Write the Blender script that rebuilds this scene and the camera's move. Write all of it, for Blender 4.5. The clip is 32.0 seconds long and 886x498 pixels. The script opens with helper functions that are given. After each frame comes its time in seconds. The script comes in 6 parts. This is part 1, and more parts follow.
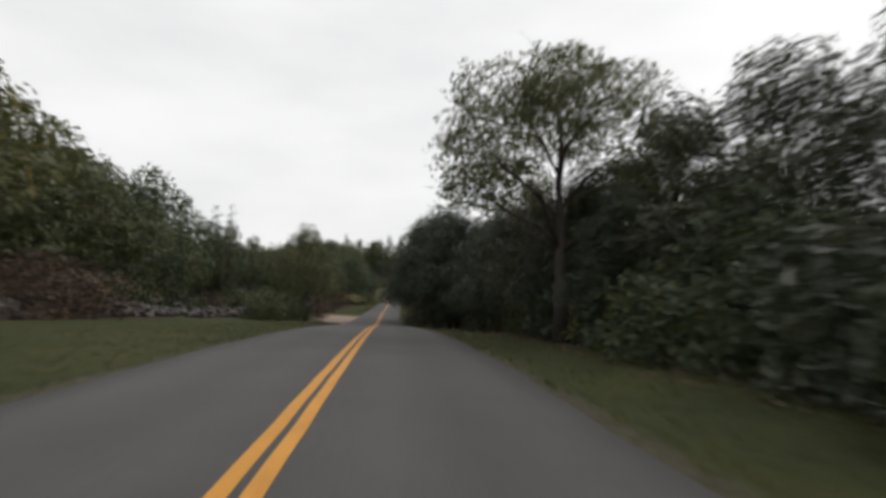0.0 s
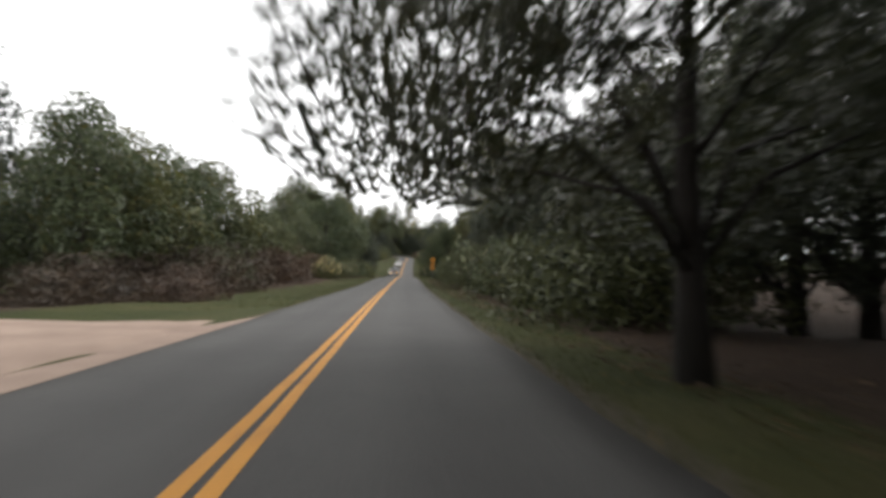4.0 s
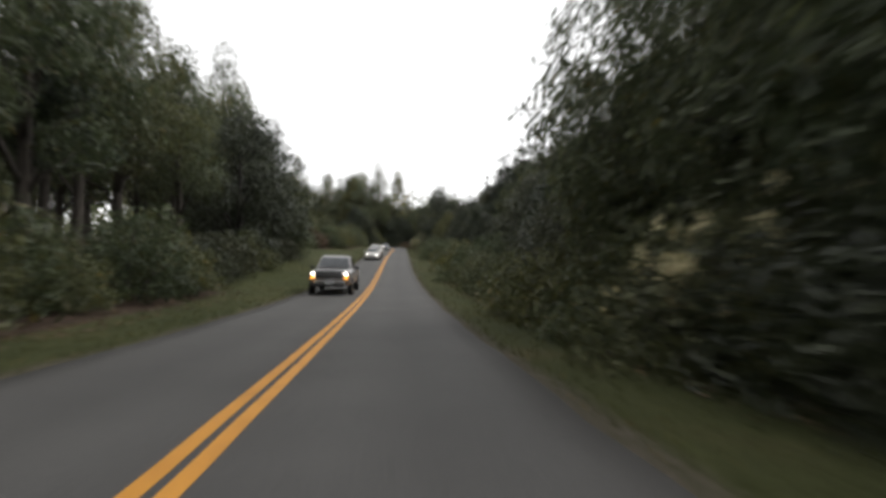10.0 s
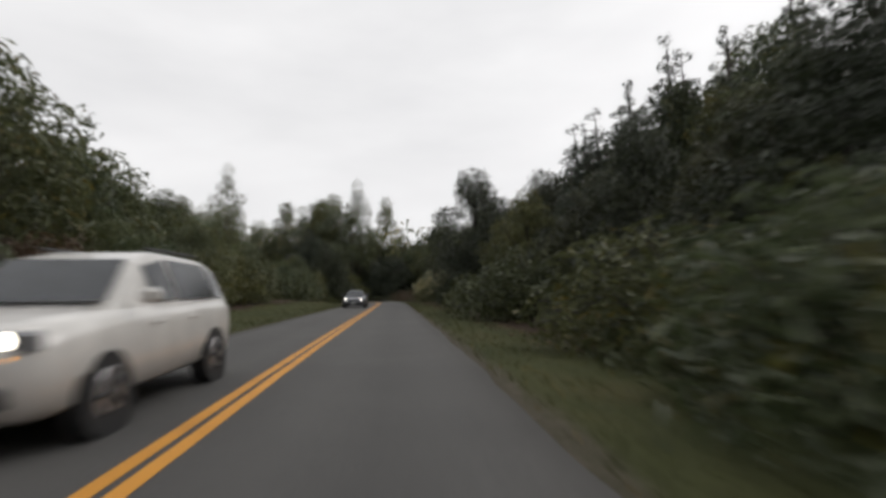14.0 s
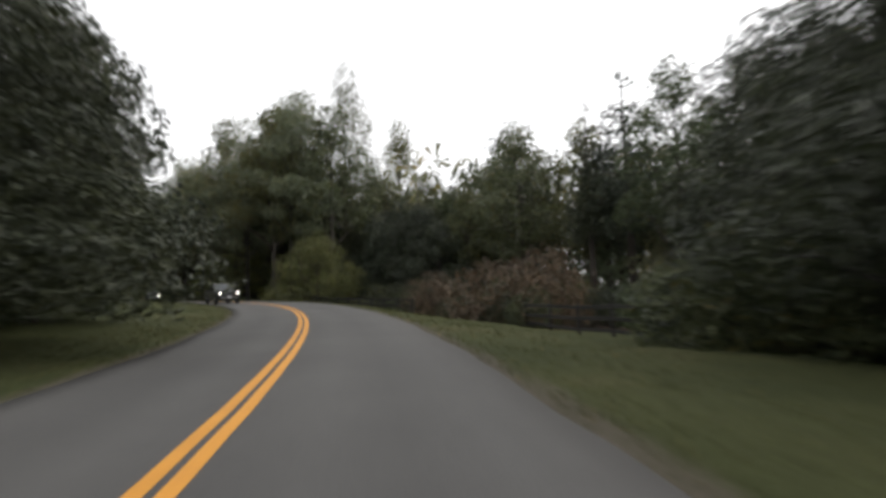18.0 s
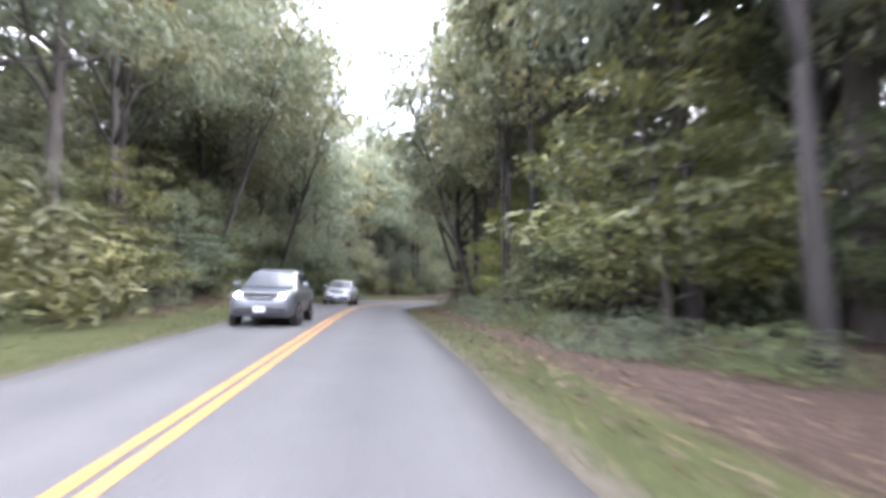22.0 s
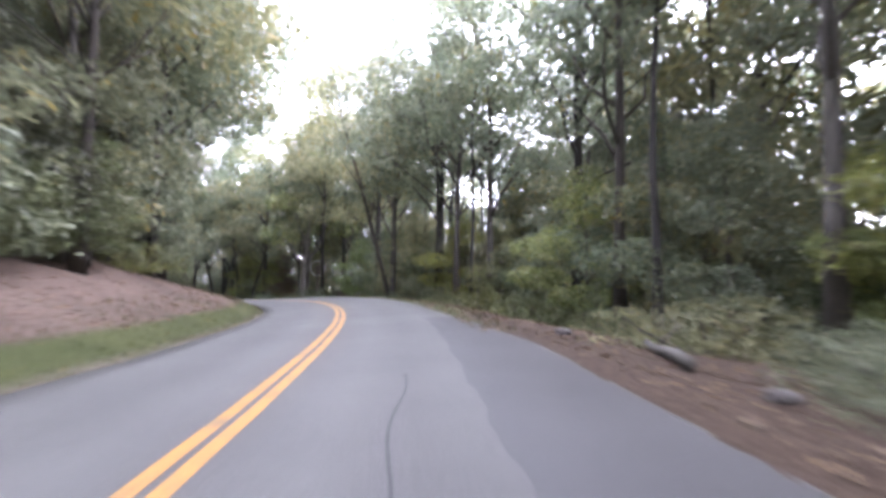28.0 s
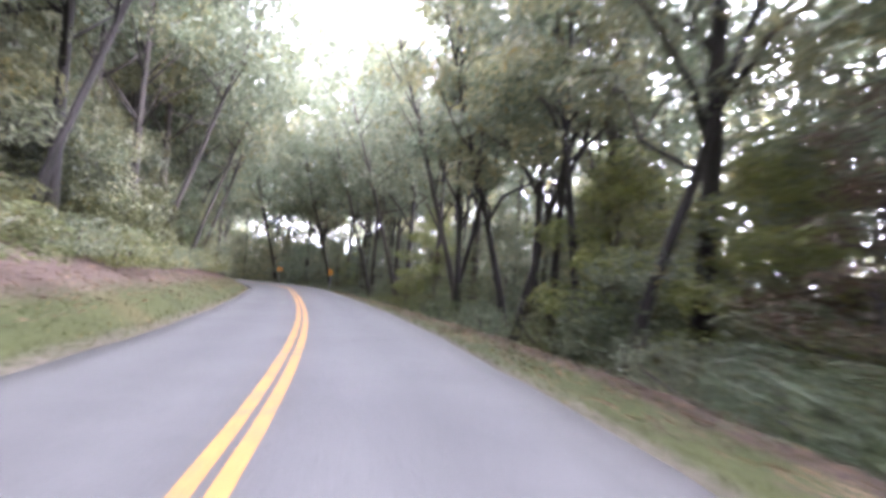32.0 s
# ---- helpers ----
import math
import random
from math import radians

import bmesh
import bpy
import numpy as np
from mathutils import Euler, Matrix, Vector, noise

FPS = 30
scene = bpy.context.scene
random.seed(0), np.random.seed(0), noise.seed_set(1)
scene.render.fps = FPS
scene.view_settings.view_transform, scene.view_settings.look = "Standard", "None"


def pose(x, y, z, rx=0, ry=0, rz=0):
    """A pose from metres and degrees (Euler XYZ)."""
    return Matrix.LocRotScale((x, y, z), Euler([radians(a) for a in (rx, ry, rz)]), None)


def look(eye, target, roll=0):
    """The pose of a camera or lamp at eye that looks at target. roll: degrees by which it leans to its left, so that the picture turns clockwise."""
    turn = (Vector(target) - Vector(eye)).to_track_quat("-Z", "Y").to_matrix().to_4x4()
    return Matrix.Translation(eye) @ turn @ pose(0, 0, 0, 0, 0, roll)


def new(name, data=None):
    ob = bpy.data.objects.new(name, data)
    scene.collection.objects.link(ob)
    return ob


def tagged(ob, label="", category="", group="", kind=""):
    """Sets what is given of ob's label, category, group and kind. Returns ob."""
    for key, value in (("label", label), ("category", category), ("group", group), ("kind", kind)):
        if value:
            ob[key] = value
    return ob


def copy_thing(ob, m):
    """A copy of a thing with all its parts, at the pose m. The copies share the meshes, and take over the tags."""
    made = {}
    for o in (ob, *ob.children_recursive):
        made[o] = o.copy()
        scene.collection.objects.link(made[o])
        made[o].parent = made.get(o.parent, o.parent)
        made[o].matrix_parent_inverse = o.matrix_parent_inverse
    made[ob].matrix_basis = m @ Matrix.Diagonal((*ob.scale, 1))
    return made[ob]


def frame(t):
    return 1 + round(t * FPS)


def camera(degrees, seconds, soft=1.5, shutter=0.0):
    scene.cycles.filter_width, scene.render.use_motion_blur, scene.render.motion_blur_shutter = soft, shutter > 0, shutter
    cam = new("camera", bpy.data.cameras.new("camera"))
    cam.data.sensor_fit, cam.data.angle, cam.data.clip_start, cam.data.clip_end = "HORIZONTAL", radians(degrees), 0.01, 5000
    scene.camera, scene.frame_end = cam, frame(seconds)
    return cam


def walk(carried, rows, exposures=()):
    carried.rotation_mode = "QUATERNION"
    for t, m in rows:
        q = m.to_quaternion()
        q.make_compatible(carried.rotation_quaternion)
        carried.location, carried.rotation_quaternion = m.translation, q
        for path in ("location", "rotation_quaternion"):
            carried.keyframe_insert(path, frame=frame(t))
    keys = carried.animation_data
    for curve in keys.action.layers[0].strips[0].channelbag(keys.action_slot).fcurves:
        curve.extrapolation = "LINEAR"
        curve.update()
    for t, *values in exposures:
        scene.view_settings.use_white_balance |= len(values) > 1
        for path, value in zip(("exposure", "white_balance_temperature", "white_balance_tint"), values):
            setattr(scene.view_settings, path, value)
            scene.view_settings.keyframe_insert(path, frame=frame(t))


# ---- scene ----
# ---- the road's line: heading, slope and bank in degrees, every 15 m ----
S0, STEP = -40.0, 15.0
HEADING = [5.21, 5.3, 5.44, 5.67, 6.21, 6.47, 6.74, 6.17, 5.68, 5.22, 5, 4.9, 4.96, 5.17, 5.06, 4.74, 4.89, 4.38, 3.98, 3.79, 3.88, 3.94, 4.74, 8.93, 15.52, 23.11, 32.81, 38.88, 40.77, 40.06, 36.1, 27.13, 19.04, 13.56, 14.14, 24.24, 39.87, 53.4, 59.7, 62.08, 64.53, 81.38, 98.03, 114.6, 131.11, 147.62, 164.12]
SLOPE = [0.74, 0.5, 0.17, -0.58, -2.27, -3.39, -2.89, -1.15, -0.39, -0.29, -0.13, 0.34, -0.01, -0.92, -0.73, 0.65, 2.43, 3.8, 3.85, 3.17, 3.04, 3.07, 2.83, 2.64, 2.43, 2.28, 2.04, 1.83, 1.42, 0.8, -0.12, 0.03, -0.02, -0.07, 0.73, 0.03, -1.44, -2.17, -2.14, -2.11, -2.1, -2.1, -2.1, -2.1, -2.1, -2.1, -2.1]
BANK = [-0.09, 0.15, 0.45, 0.78, 1.11, 0.97, 1.46, 1.15, 0.57, 0.21, -0.2, -0.27, 0.27, 0.7, 0.87, 1.05, 1.12, 1.41, 1.54, 1.34, 1.68, 1.63, 0.76, -1.17, -1.95, -2.02, -1.65, -0.31, 1.22, 3.36, 5.82, 7.41, 4.82, 1.05, -2.76, -5.68, -5.21, -2.28, -2.18, -2.03, -1.94, -1.9, -1.9, -1.9, -1.9, -1.91, -1.91]


def smooth(vals, at, start=S0, step=STEP):
    v = np.asarray(vals, float)
    u = np.clip((np.asarray(at, float) - start) / step, 0, len(v) - 1.001)
    i = u.astype(int)
    f = u - i
    p0, p1, p2, p3 = v[np.maximum(i - 1, 0)], v[i], v[i + 1], v[np.minimum(i + 2, len(v) - 1)]
    return p1 + 0.5 * f * (p2 - p0 + f * (2 * p0 - 5 * p1 + 4 * p2 - p3 + f * (3 * (p1 - p2) + p3 - p0)))


S_END = 620.0
SG = np.arange(S0, S_END + 0.5, 0.5)
RH, RG, RB = (np.radians(smooth(v, SG)) for v in (HEADING, SLOPE, BANK))
_way = np.stack([-np.sin(RH) * np.cos(RG), np.cos(RH) * np.cos(RG), np.sin(RG)], 1)
RC = np.concatenate([[[0, 0, 0]], np.cumsum((_way[1:] + _way[:-1]) * 0.25, axis=0)])
RC -= RC[int(-S0 * 2)]

# ---- the camera and its way: seconds, place, pitch, roll, yaw ----
PATH = [
    (0.0, 0.90, 0.09, 1.24, 4.53, -1.04, 0.24),
    (0.5, 0.19, 7.83, 1.17, 3.86, -1.02, 0.31),
    (1.0, -0.55, 15.58, 0.98, 2.88, -0.30, 0.46),
    (1.5, -1.33, 23.32, 0.68, 1.80, 0.46, 0.59),
    (2.0, -2.14, 31.08, 0.28, 1.01, 0.35, 0.72),
    (2.5, -3.03, 38.92, -0.18, 0.38, -0.21, 1.14),
    (3.0, -3.95, 46.82, -0.64, 0.06, 1.17, 1.49),
    (3.5, -4.87, 54.77, -1.03, 1.06, 1.02, 1.39),
    (4.0, -5.76, 62.78, -1.29, 2.00, 0.77, 1.10),
    (4.5, -6.62, 70.94, -1.43, 2.67, 0.45, 0.88),
    (5.0, -7.46, 79.29, -1.49, 3.12, 0.16, 0.66),
    (5.5, -8.25, 87.70, -1.54, 3.34, 0.06, 0.42),
    (6.0, -9.00, 96.06, -1.58, 3.39, 0.15, 0.14),
    (6.5, -9.70, 104.29, -1.61, 3.34, -0.32, -0.02),
    (7.0, -10.38, 112.40, -1.62, 3.49, -0.29, -0.06),
    (7.5, -11.08, 120.44, -1.61, 3.76, 0.11, -0.10),
    (8.0, -11.75, 128.46, -1.57, 3.85, -0.14, -0.18),
    (8.5, -12.45, 136.47, -1.54, 3.79, 0.49, -0.35),
    (9.0, -13.15, 144.47, -1.56, 3.48, 0.75, -0.37),
    (9.5, -13.88, 152.51, -1.65, 2.57, 0.53, -0.42),
    (10.0, -14.61, 160.72, -1.80, 1.91, -0.13, -0.41),
    (10.5, -15.31, 169.15, -1.93, 1.70, -0.06, -0.45),
    (11.0, -15.99, 177.79, -1.99, 1.87, 1.11, -0.70),
    (11.5, -16.64, 186.51, -1.93, 3.30, 1.35, -0.82),
    (12.0, -17.30, 195.21, -1.71, 4.25, 1.37, -1.03),
    (12.5, -17.95, 203.81, -1.35, 5.65, 2.02, -1.13),
    (13.0, -18.57, 212.30, -0.86, 6.69, 2.01, -1.26),
    (13.5, -19.17, 220.72, -0.29, 7.46, 1.89, -1.22),
    (14.0, -19.76, 229.13, 0.29, 7.72, 2.35, -1.19),
    (14.5, -20.38, 237.50, 0.83, 7.37, 1.61, -1.11),
    (15.0, -21.01, 245.93, 1.32, 7.01, 1.48, -1.06),
    (15.5, -21.65, 254.47, 1.78, 6.77, 1.91, -1.00),
    (16.0, -22.32, 263.13, 2.24, 6.66, 2.36, -0.91),
    (16.5, -22.99, 271.96, 2.72, 6.63, 2.36, -0.84),
    (17.0, -23.70, 280.88, 3.20, 6.50, 1.81, -0.85),
    (17.5, -24.39, 289.89, 3.67, 6.26, 2.54, -1.03),
    (18.0, -25.35, 299.00, 4.14, 6.21, 1.81, 0.28),
    (18.5, -26.80, 308.04, 4.58, 6.14, -0.31, 3.71),
    (19.0, -28.81, 316.92, 4.99, 5.92, -0.31, 7.38),
    (19.5, -31.38, 325.56, 5.36, 5.81, -0.33, 11.36),
    (20.0, -34.53, 333.90, 5.72, 5.53, -0.81, 15.68),
    (20.5, -38.36, 341.90, 6.05, 5.45, -0.75, 21.53),
    (21.0, -42.89, 349.38, 6.35, 5.37, -0.80, 27.38),
    (21.5, -47.94, 356.32, 6.61, 5.41, -0.16, 32.34),
    (22.0, -53.25, 362.85, 6.85, 5.19, 0.63, 34.28),
    (22.5, -58.67, 369.14, 7.06, 5.16, 1.12, 35.97),
    (23.0, -64.03, 375.24, 7.22, 4.98, 2.28, 36.98),
    (23.5, -69.24, 381.18, 7.33, 4.27, 3.63, 36.58),
    (24.0, -74.13, 387.07, 7.38, 3.18, 4.82, 34.11),
    (24.5, -78.56, 393.02, 7.34, 2.22, 5.61, 31.57),
    (25.0, -82.53, 399.06, 7.28, 1.54, 6.97, 27.69),
    (25.5, -86.04, 405.22, 7.26, 1.92, 7.76, 24.20),
    (26.0, -89.09, 411.60, 7.28, 2.34, 6.96, 20.42),
    (26.5, -91.74, 418.23, 7.34, 2.70, 4.69, 16.38),
    (27.0, -94.02, 425.15, 7.38, 3.04, 2.05, 12.66),
    (27.5, -96.00, 432.21, 7.43, 3.44, 0.10, 10.04),
    (28.0, -97.83, 439.31, 7.49, 3.97, -0.95, 8.58),
    (28.5, -99.66, 446.30, 7.59, 4.50, -3.19, 8.28),
    (29.0, -101.70, 453.08, 7.69, 5.19, -6.14, 12.00),
    (29.5, -104.19, 459.50, 7.75, 4.98, -7.90, 16.37),
    (30.0, -107.12, 465.49, 7.74, 4.30, -8.24, 21.01),
    (30.5, -110.46, 471.05, 7.67, 3.42, -7.84, 27.04),
    (31.0, -114.32, 476.10, 7.52, 2.62, -5.70, 33.42),
    (31.5, -118.64, 480.62, 7.33, 2.00, -4.73, 39.61),
    (32.0, -123.32, 484.62, 7.10, 1.75, -4.48, 44.99),
]
cam = camera(80.0, 32.0, soft=3.6, shutter=0.5)
walk(cam, [(t, pose(x, y, z, 90 + p, r, w)) for t, x, y, z, p, r, w in PATH],
     exposures=[(0, -0.2, 6500, 10), (1.5, 0.2, 6500, 10), (3, 0.75, 6500, 10), (4.5, 0.3, 6500, 10), (6, -0.1, 6500, 10), (9, 0.25, 6500, 10), (10.5, 0.2, 6500, 10), (12, -0.05, 6500, 11), (14, -0.25, 6500, 11), (17, 0.25, 6500, 11), (19, 0.6, 6400, 10), (20, 1.25, 6250, 13), (21, 2.1, 5900, 20),
                (22, 3.8, 5700, 22), (23, 4.2, 5600, 24), (24, 4.5, 5600, 26), (25, 4.7, 5600, 26), (26, 4.4, 5600, 26), (27.5, 3.8, 5600, 26), (28, 4.1, 5600, 26), (29, 4.9, 5600, 28), (30, 4.35, 5700, 28),
                (31, 4.8, 5500, 30), (32, 4.95, 5600, 30)])

# ---- overcast sky and a soft sun ----
world = bpy.data.worlds.new("overcast")
scene.world = world
world.use_nodes = True
wn, wl = world.node_tree.nodes, world.node_tree.links
wn.clear()
sky = wn.new("ShaderNodeTexSky")
sky.sky_type, sky.sun_disc = "NISHITA", False
sky.sun_elevation, sky.sun_rotation = radians(44), radians(69)
sky.dust_density, sky.air_density = 6.0, 1.0
dim = wn.new("ShaderNodeHueSaturation")
dim.inputs["Saturation"].default_value = 0.12
dim.inputs["Value"].default_value = 0.14
wl.new(sky.outputs[0], dim.inputs["Color"])
crd = wn.new("ShaderNodeTexCoord")
cmap = wn.new("ShaderNodeMapping")
cmap.inputs["Scale"].default_value = (1.2, 1.2, 4.0)
wl.new(crd.outputs["Generated"], cmap.inputs["Vector"])
cloud = wn.new("ShaderNodeTexNoise")
cloud.inputs["Scale"].default_value, cloud.inputs["Detail"].default_value = 2.2, 5.0
wl.new(cmap.outputs[0], cloud.inputs["Vector"])
deck = wn.new("ShaderNodeValToRGB")
deck.color_ramp.elements[0].position, deck.color_ramp.elements[0].color = 0.30, (1.00, 1.003, 1.01, 1)
deck.color_ramp.elements[1].position, deck.color_ramp.elements[1].color = 0.66, (1.16, 1.16, 1.16, 1)
wl.new(cloud.outputs["Fac"], deck.inputs[0])
blend = wn.new("ShaderNodeMixRGB")
blend.inputs[0].default_value = 0.82
wl.new(dim.outputs[0], blend.inputs[1])
wl.new(deck.outputs[0], blend.inputs[2])
back = wn.new("ShaderNodeBackground")
back.inputs["Strength"].default_value = 1.06
wl.new(blend.outputs[0], back.inputs["Color"])
wout = wn.new("ShaderNodeOutputWorld")
wl.new(back.outputs[0], wout.inputs["Surface"])

sun_data = bpy.data.lights.new("sun", "SUN")
sun_data.energy, sun_data.angle, sun_data.color = 1.2, radians(40), (1.0, 0.97, 0.93)
sun = new("sun", sun_data)
sun.matrix_world = look((0, 0, 60), (-58, -22, 0))
tagged(sun, "diffuse daylight through the clouds", "sun", kind="structure")

# ---- materials ----
def mat_base(name):
    m = bpy.data.materials.new(name)
    m.use_nodes = True
    return m, m.node_tree.nodes, m.node_tree.links, m.node_tree.nodes["Principled BSDF"]


def ramp(n, l, src, stops):
    r = n.new("ShaderNodeValToRGB")
    while len(r.color_ramp.elements) < len(stops):
        r.color_ramp.elements.new(0.5)
    for e, (p, c) in zip(r.color_ramp.elements, stops):
        e.position, e.color = p, (*c, 1)
    l.new(src, r.inputs[0])
    return r.outputs[0]


def noise_tex(n, l, scale, detail=4.0, rough=0.6, coord="Object", stretch=None):
    c = n.new("ShaderNodeTexCoord")
    out = c.outputs[coord]
    if stretch:
        mp = n.new("ShaderNodeMapping")
        mp.inputs["Scale"].default_value = stretch
        l.new(out, mp.inputs["Vector"])
        out = mp.outputs[0]
    t = n.new("ShaderNodeTexNoise")
    t.inputs["Scale"].default_value, t.inputs["Detail"].default_value, t.inputs["Roughness"].default_value = scale, detail, rough
    l.new(out, t.inputs["Vector"])
    return t.outputs["Fac"]


def mix(n, l, kind, fac, a, b):
    x = n.new("ShaderNodeMixRGB")
    x.blend_type = kind
    for i, v in ((0, fac), (1, a), (2, b)):
        if hasattr(v, "links"):
            l.new(v, x.inputs[i])
        else:
            x.inputs[i].default_value = v if i == 0 else (*v, 1)
    return x.outputs[0]


def bump(n, l, src, strength, dist=0.02):
    b = n.new("ShaderNodeBump")
    b.inputs["Strength"].default_value, b.inputs["Distance"].default_value = strength, dist
    l.new(src, b.inputs["Height"])
    return b.outputs[0]


def surface(name, stops, scale=3.0, rough=0.8, fine=40.0, relief=0.3, metal=0.0, spread=0.25, stretch=None, dist=0.02):
    """A procedural surface: a coarse colour ramp, a fine grain, an object-by-object shift and a relief."""
    m, n, l, p = mat_base(name)
    coarse = noise_tex(n, l, scale, 5.0, stretch=stretch)
    grain = noise_tex(n, l, fine, 3.0, stretch=stretch)
    col = ramp(n, l, coarse, stops)
    g = ramp(n, l, grain, [(0.3, (1 - spread,) * 3), (0.7, (1 + spread * 0.3,) * 3)])
    col = mix(n, l, "MULTIPLY", 1.0, col, g)
    info = n.new("ShaderNodeObjectInfo")
    r = ramp(n, l, info.outputs["Random"], [(0, (0.88, 0.88, 0.88)), (1, (1.0, 1.0, 1.0))])
    col = mix(n, l, "MULTIPLY", 1.0, col, r)
    l.new(col, p.inputs["Base Color"])
    p.inputs["Roughness"].default_value, p.inputs["Metallic"].default_value = rough, metal
    if relief:
        l.new(bump(n, l, grain, relief, dist), p.inputs["Normal"])
    return m


def leaf_mat(name, dark, light, rough=0.55, through_amount=0.3, autumn=None):
    """Foliage: every leaf clump takes its own shade, every plant its own tint; light passes through the blades."""
    m, n, l, p = mat_base(name)
    geo = n.new("ShaderNodeNewGeometry")
    info = n.new("ShaderNodeObjectInfo")
    stops = [(0.0, dark), (0.6, tuple((a + b) / 2 for a, b in zip(dark, light))), (1.0, light)]
    if autumn:
        stops = [(0.0, dark), (0.5, tuple((a + b) / 2 for a, b in zip(dark, light))), (0.93, light), (0.97, autumn)]
    col = ramp(n, l, geo.outputs["Random Per Island"], stops)
    patch = noise_tex(n, l, 0.55, 3.0)
    tone = ramp(n, l, patch, [(0.3, (0.62, 0.66, 0.62)), (0.7, (1.22, 1.18, 1.0))])
    col = mix(n, l, "MULTIPLY", 1.0, col, tone)
    tint = ramp(n, l, info.outputs["Random"], [(0.0, (0.72, 0.82, 0.74)), (0.5, (1.0, 1.0, 0.95)), (1.0, (1.22, 1.08, 0.78))])
    col = mix(n, l, "MULTIPLY", 1.0, col, tint)
    l.new(col, p.inputs["Base Color"])
    p.inputs["Roughness"].default_value = rough
    tr = n.new("ShaderNodeBsdfTranslucent")
    l.new(col, tr.inputs["Color"])
    ms = n.new("ShaderNodeMixShader")
    ms.inputs[0].default_value = through_amount
    l.new(p.outputs[0], ms.inputs[1])
    l.new(tr.outputs[0], ms.inputs[2])
    l.new(ms.outputs[0], n["Material Output"].inputs["Surface"])
    return m


def asphalt_mat(name, lo, hi):
    m, n, l, p = mat_base(name)
    stain = noise_tex(n, l, 0.35, 6.0)
    grain = noise_tex(n, l, 55.0, 2.0)
    vor = n.new("ShaderNodeTexVoronoi")
    c = n.new("ShaderNodeTexCoord")
    vor.inputs["Scale"].default_value = 90.0
    l.new(c.outputs["Object"], vor.inputs["Vector"])
    col = ramp(n, l, stain, [(0.3, lo), (0.7, hi)])
    sp = ramp(n, l, grain, [(0.35, (0.72, 0.72, 0.72)), (0.65, (1.15, 1.14, 1.12))])
    col = mix(n, l, "MULTIPLY", 1.0, col, sp)
    # worn wheel tracks and an oil-dark middle, laid along the lane by the surface's own coordinate
    at = n.new("ShaderNodeAttribute")
    at.attribute_name = "across"
    tr = ramp(n, l, at.outputs["Fac"], [(0.0, (0.9, 0.88, 0.85)), (0.14, (1.08, 1.08, 1.08)), (0.27, (0.94, 0.94, 0.94)), (0.38, (1.1, 1.1, 1.1)),
                                         (0.5, (0.9, 0.9, 0.9)), (0.64, (1.1, 1.1, 1.1)), (0.75, (0.93, 0.93, 0.93)), (0.86, (1.08, 1.08, 1.08)), (1.0, (0.88, 0.86, 0.84))])
    col = mix(n, l, "MULTIPLY", 1.0, col, tr)
    l.new(col, p.inputs["Base Color"])
    p.inputs["Roughness"].default_value = 0.8
    p.inputs["Specular IOR Level"].default_value = 0.3
    l.new(bump(n, l, vor.outputs["Distance"], 0.35, 0.006), p.inputs["Normal"])
    return m


def ground_mat():
    """Grass, leaf litter, red clay and gravel, mixed by the sheet's own masks and broken up by noise."""
    m, n, l, p = mat_base("ground_cover")
    fine = noise_tex(n, l, 9.0, 6.0, 0.7)
    grit = noise_tex(n, l, 60.0, 3.0)
    wide = noise_tex(n, l, 0.25, 5.0)
    grass = mix(n, l, "MULTIPLY", 0.8, ramp(n, l, wide, [(0.3, (0.031, 0.039, 0.014)), (0.55, (0.050, 0.055, 0.021)), (0.75, (0.078, 0.068, 0.032))]),
                ramp(n, l, fine, [(0.25, (0.45, 0.45, 0.4)), (0.75, (1.3, 1.3, 1.2))]))
    litter = mix(n, l, "MULTIPLY", 0.9, ramp(n, l, fine, [(0.25, (0.018, 0.013, 0.009)), (0.5, (0.050, 0.034, 0.024)), (0.75, (0.10, 0.07, 0.05))]),
                 ramp(n, l, grit, [(0.3, (0.5, 0.5, 0.5)), (0.7, (1.25, 1.25, 1.25))]))
    clay = mix(n, l, "MULTIPLY", 0.9, ramp(n, l, wide, [(0.3, (0.066, 0.047, 0.037)), (0.7, (0.118, 0.084, 0.067))]),
               ramp(n, l, fine, [(0.25, (0.5, 0.5, 0.5)), (0.75, (1.2, 1.2, 1.2))]))
    edge = mix(n, l, "MULTIPLY", 0.9, ramp(n, l, fine, [(0.3, (0.055, 0.047, 0.034)), (0.7, (0.115, 0.10, 0.078))]),
               ramp(n, l, grit, [(0.3, (0.6, 0.6, 0.6)), (0.7, (1.2, 1.2, 1.2))]))
    at = n.new("ShaderNodeVertexColor")
    at.layer_name = "cover"
    sep = n.new("ShaderNodeSeparateColor")
    l.new(at.outputs["Color"], sep.inputs[0])

    def mask(ch):
        a = n.new("ShaderNodeMath")
        a.operation = "MULTIPLY_ADD"
        l.new(fine, a.inputs[0])
        a.inputs[1].default_value, a.inputs[2].default_value = 0.9, -0.45
        b = n.new("ShaderNodeMath")
        b.operation = "ADD"
        l.new(sep.outputs[ch], b.inputs[0])
        l.new(a.outputs[0], b.inputs[1])
        return ramp(n, l, b.outputs[0], [(0.35, (0, 0, 0)), (0.65, (1, 1, 1))])
    col = mix(n, l, "MIX", mask(0), grass, litter)
    col = mix(n, l, "MIX", mask(1), col, clay)
    col = mix(n, l, "MIX", mask(2), col, edge)
    l.new(col, p.inputs["Base Color"])
    p.inputs["Roughness"].default_value = 0.95
    p.inputs["Specular IOR Level"].default_value = 0.15
    l.new(bump(n, l, fine, 0.7, 0.08), p.inputs["Normal"])
    return m


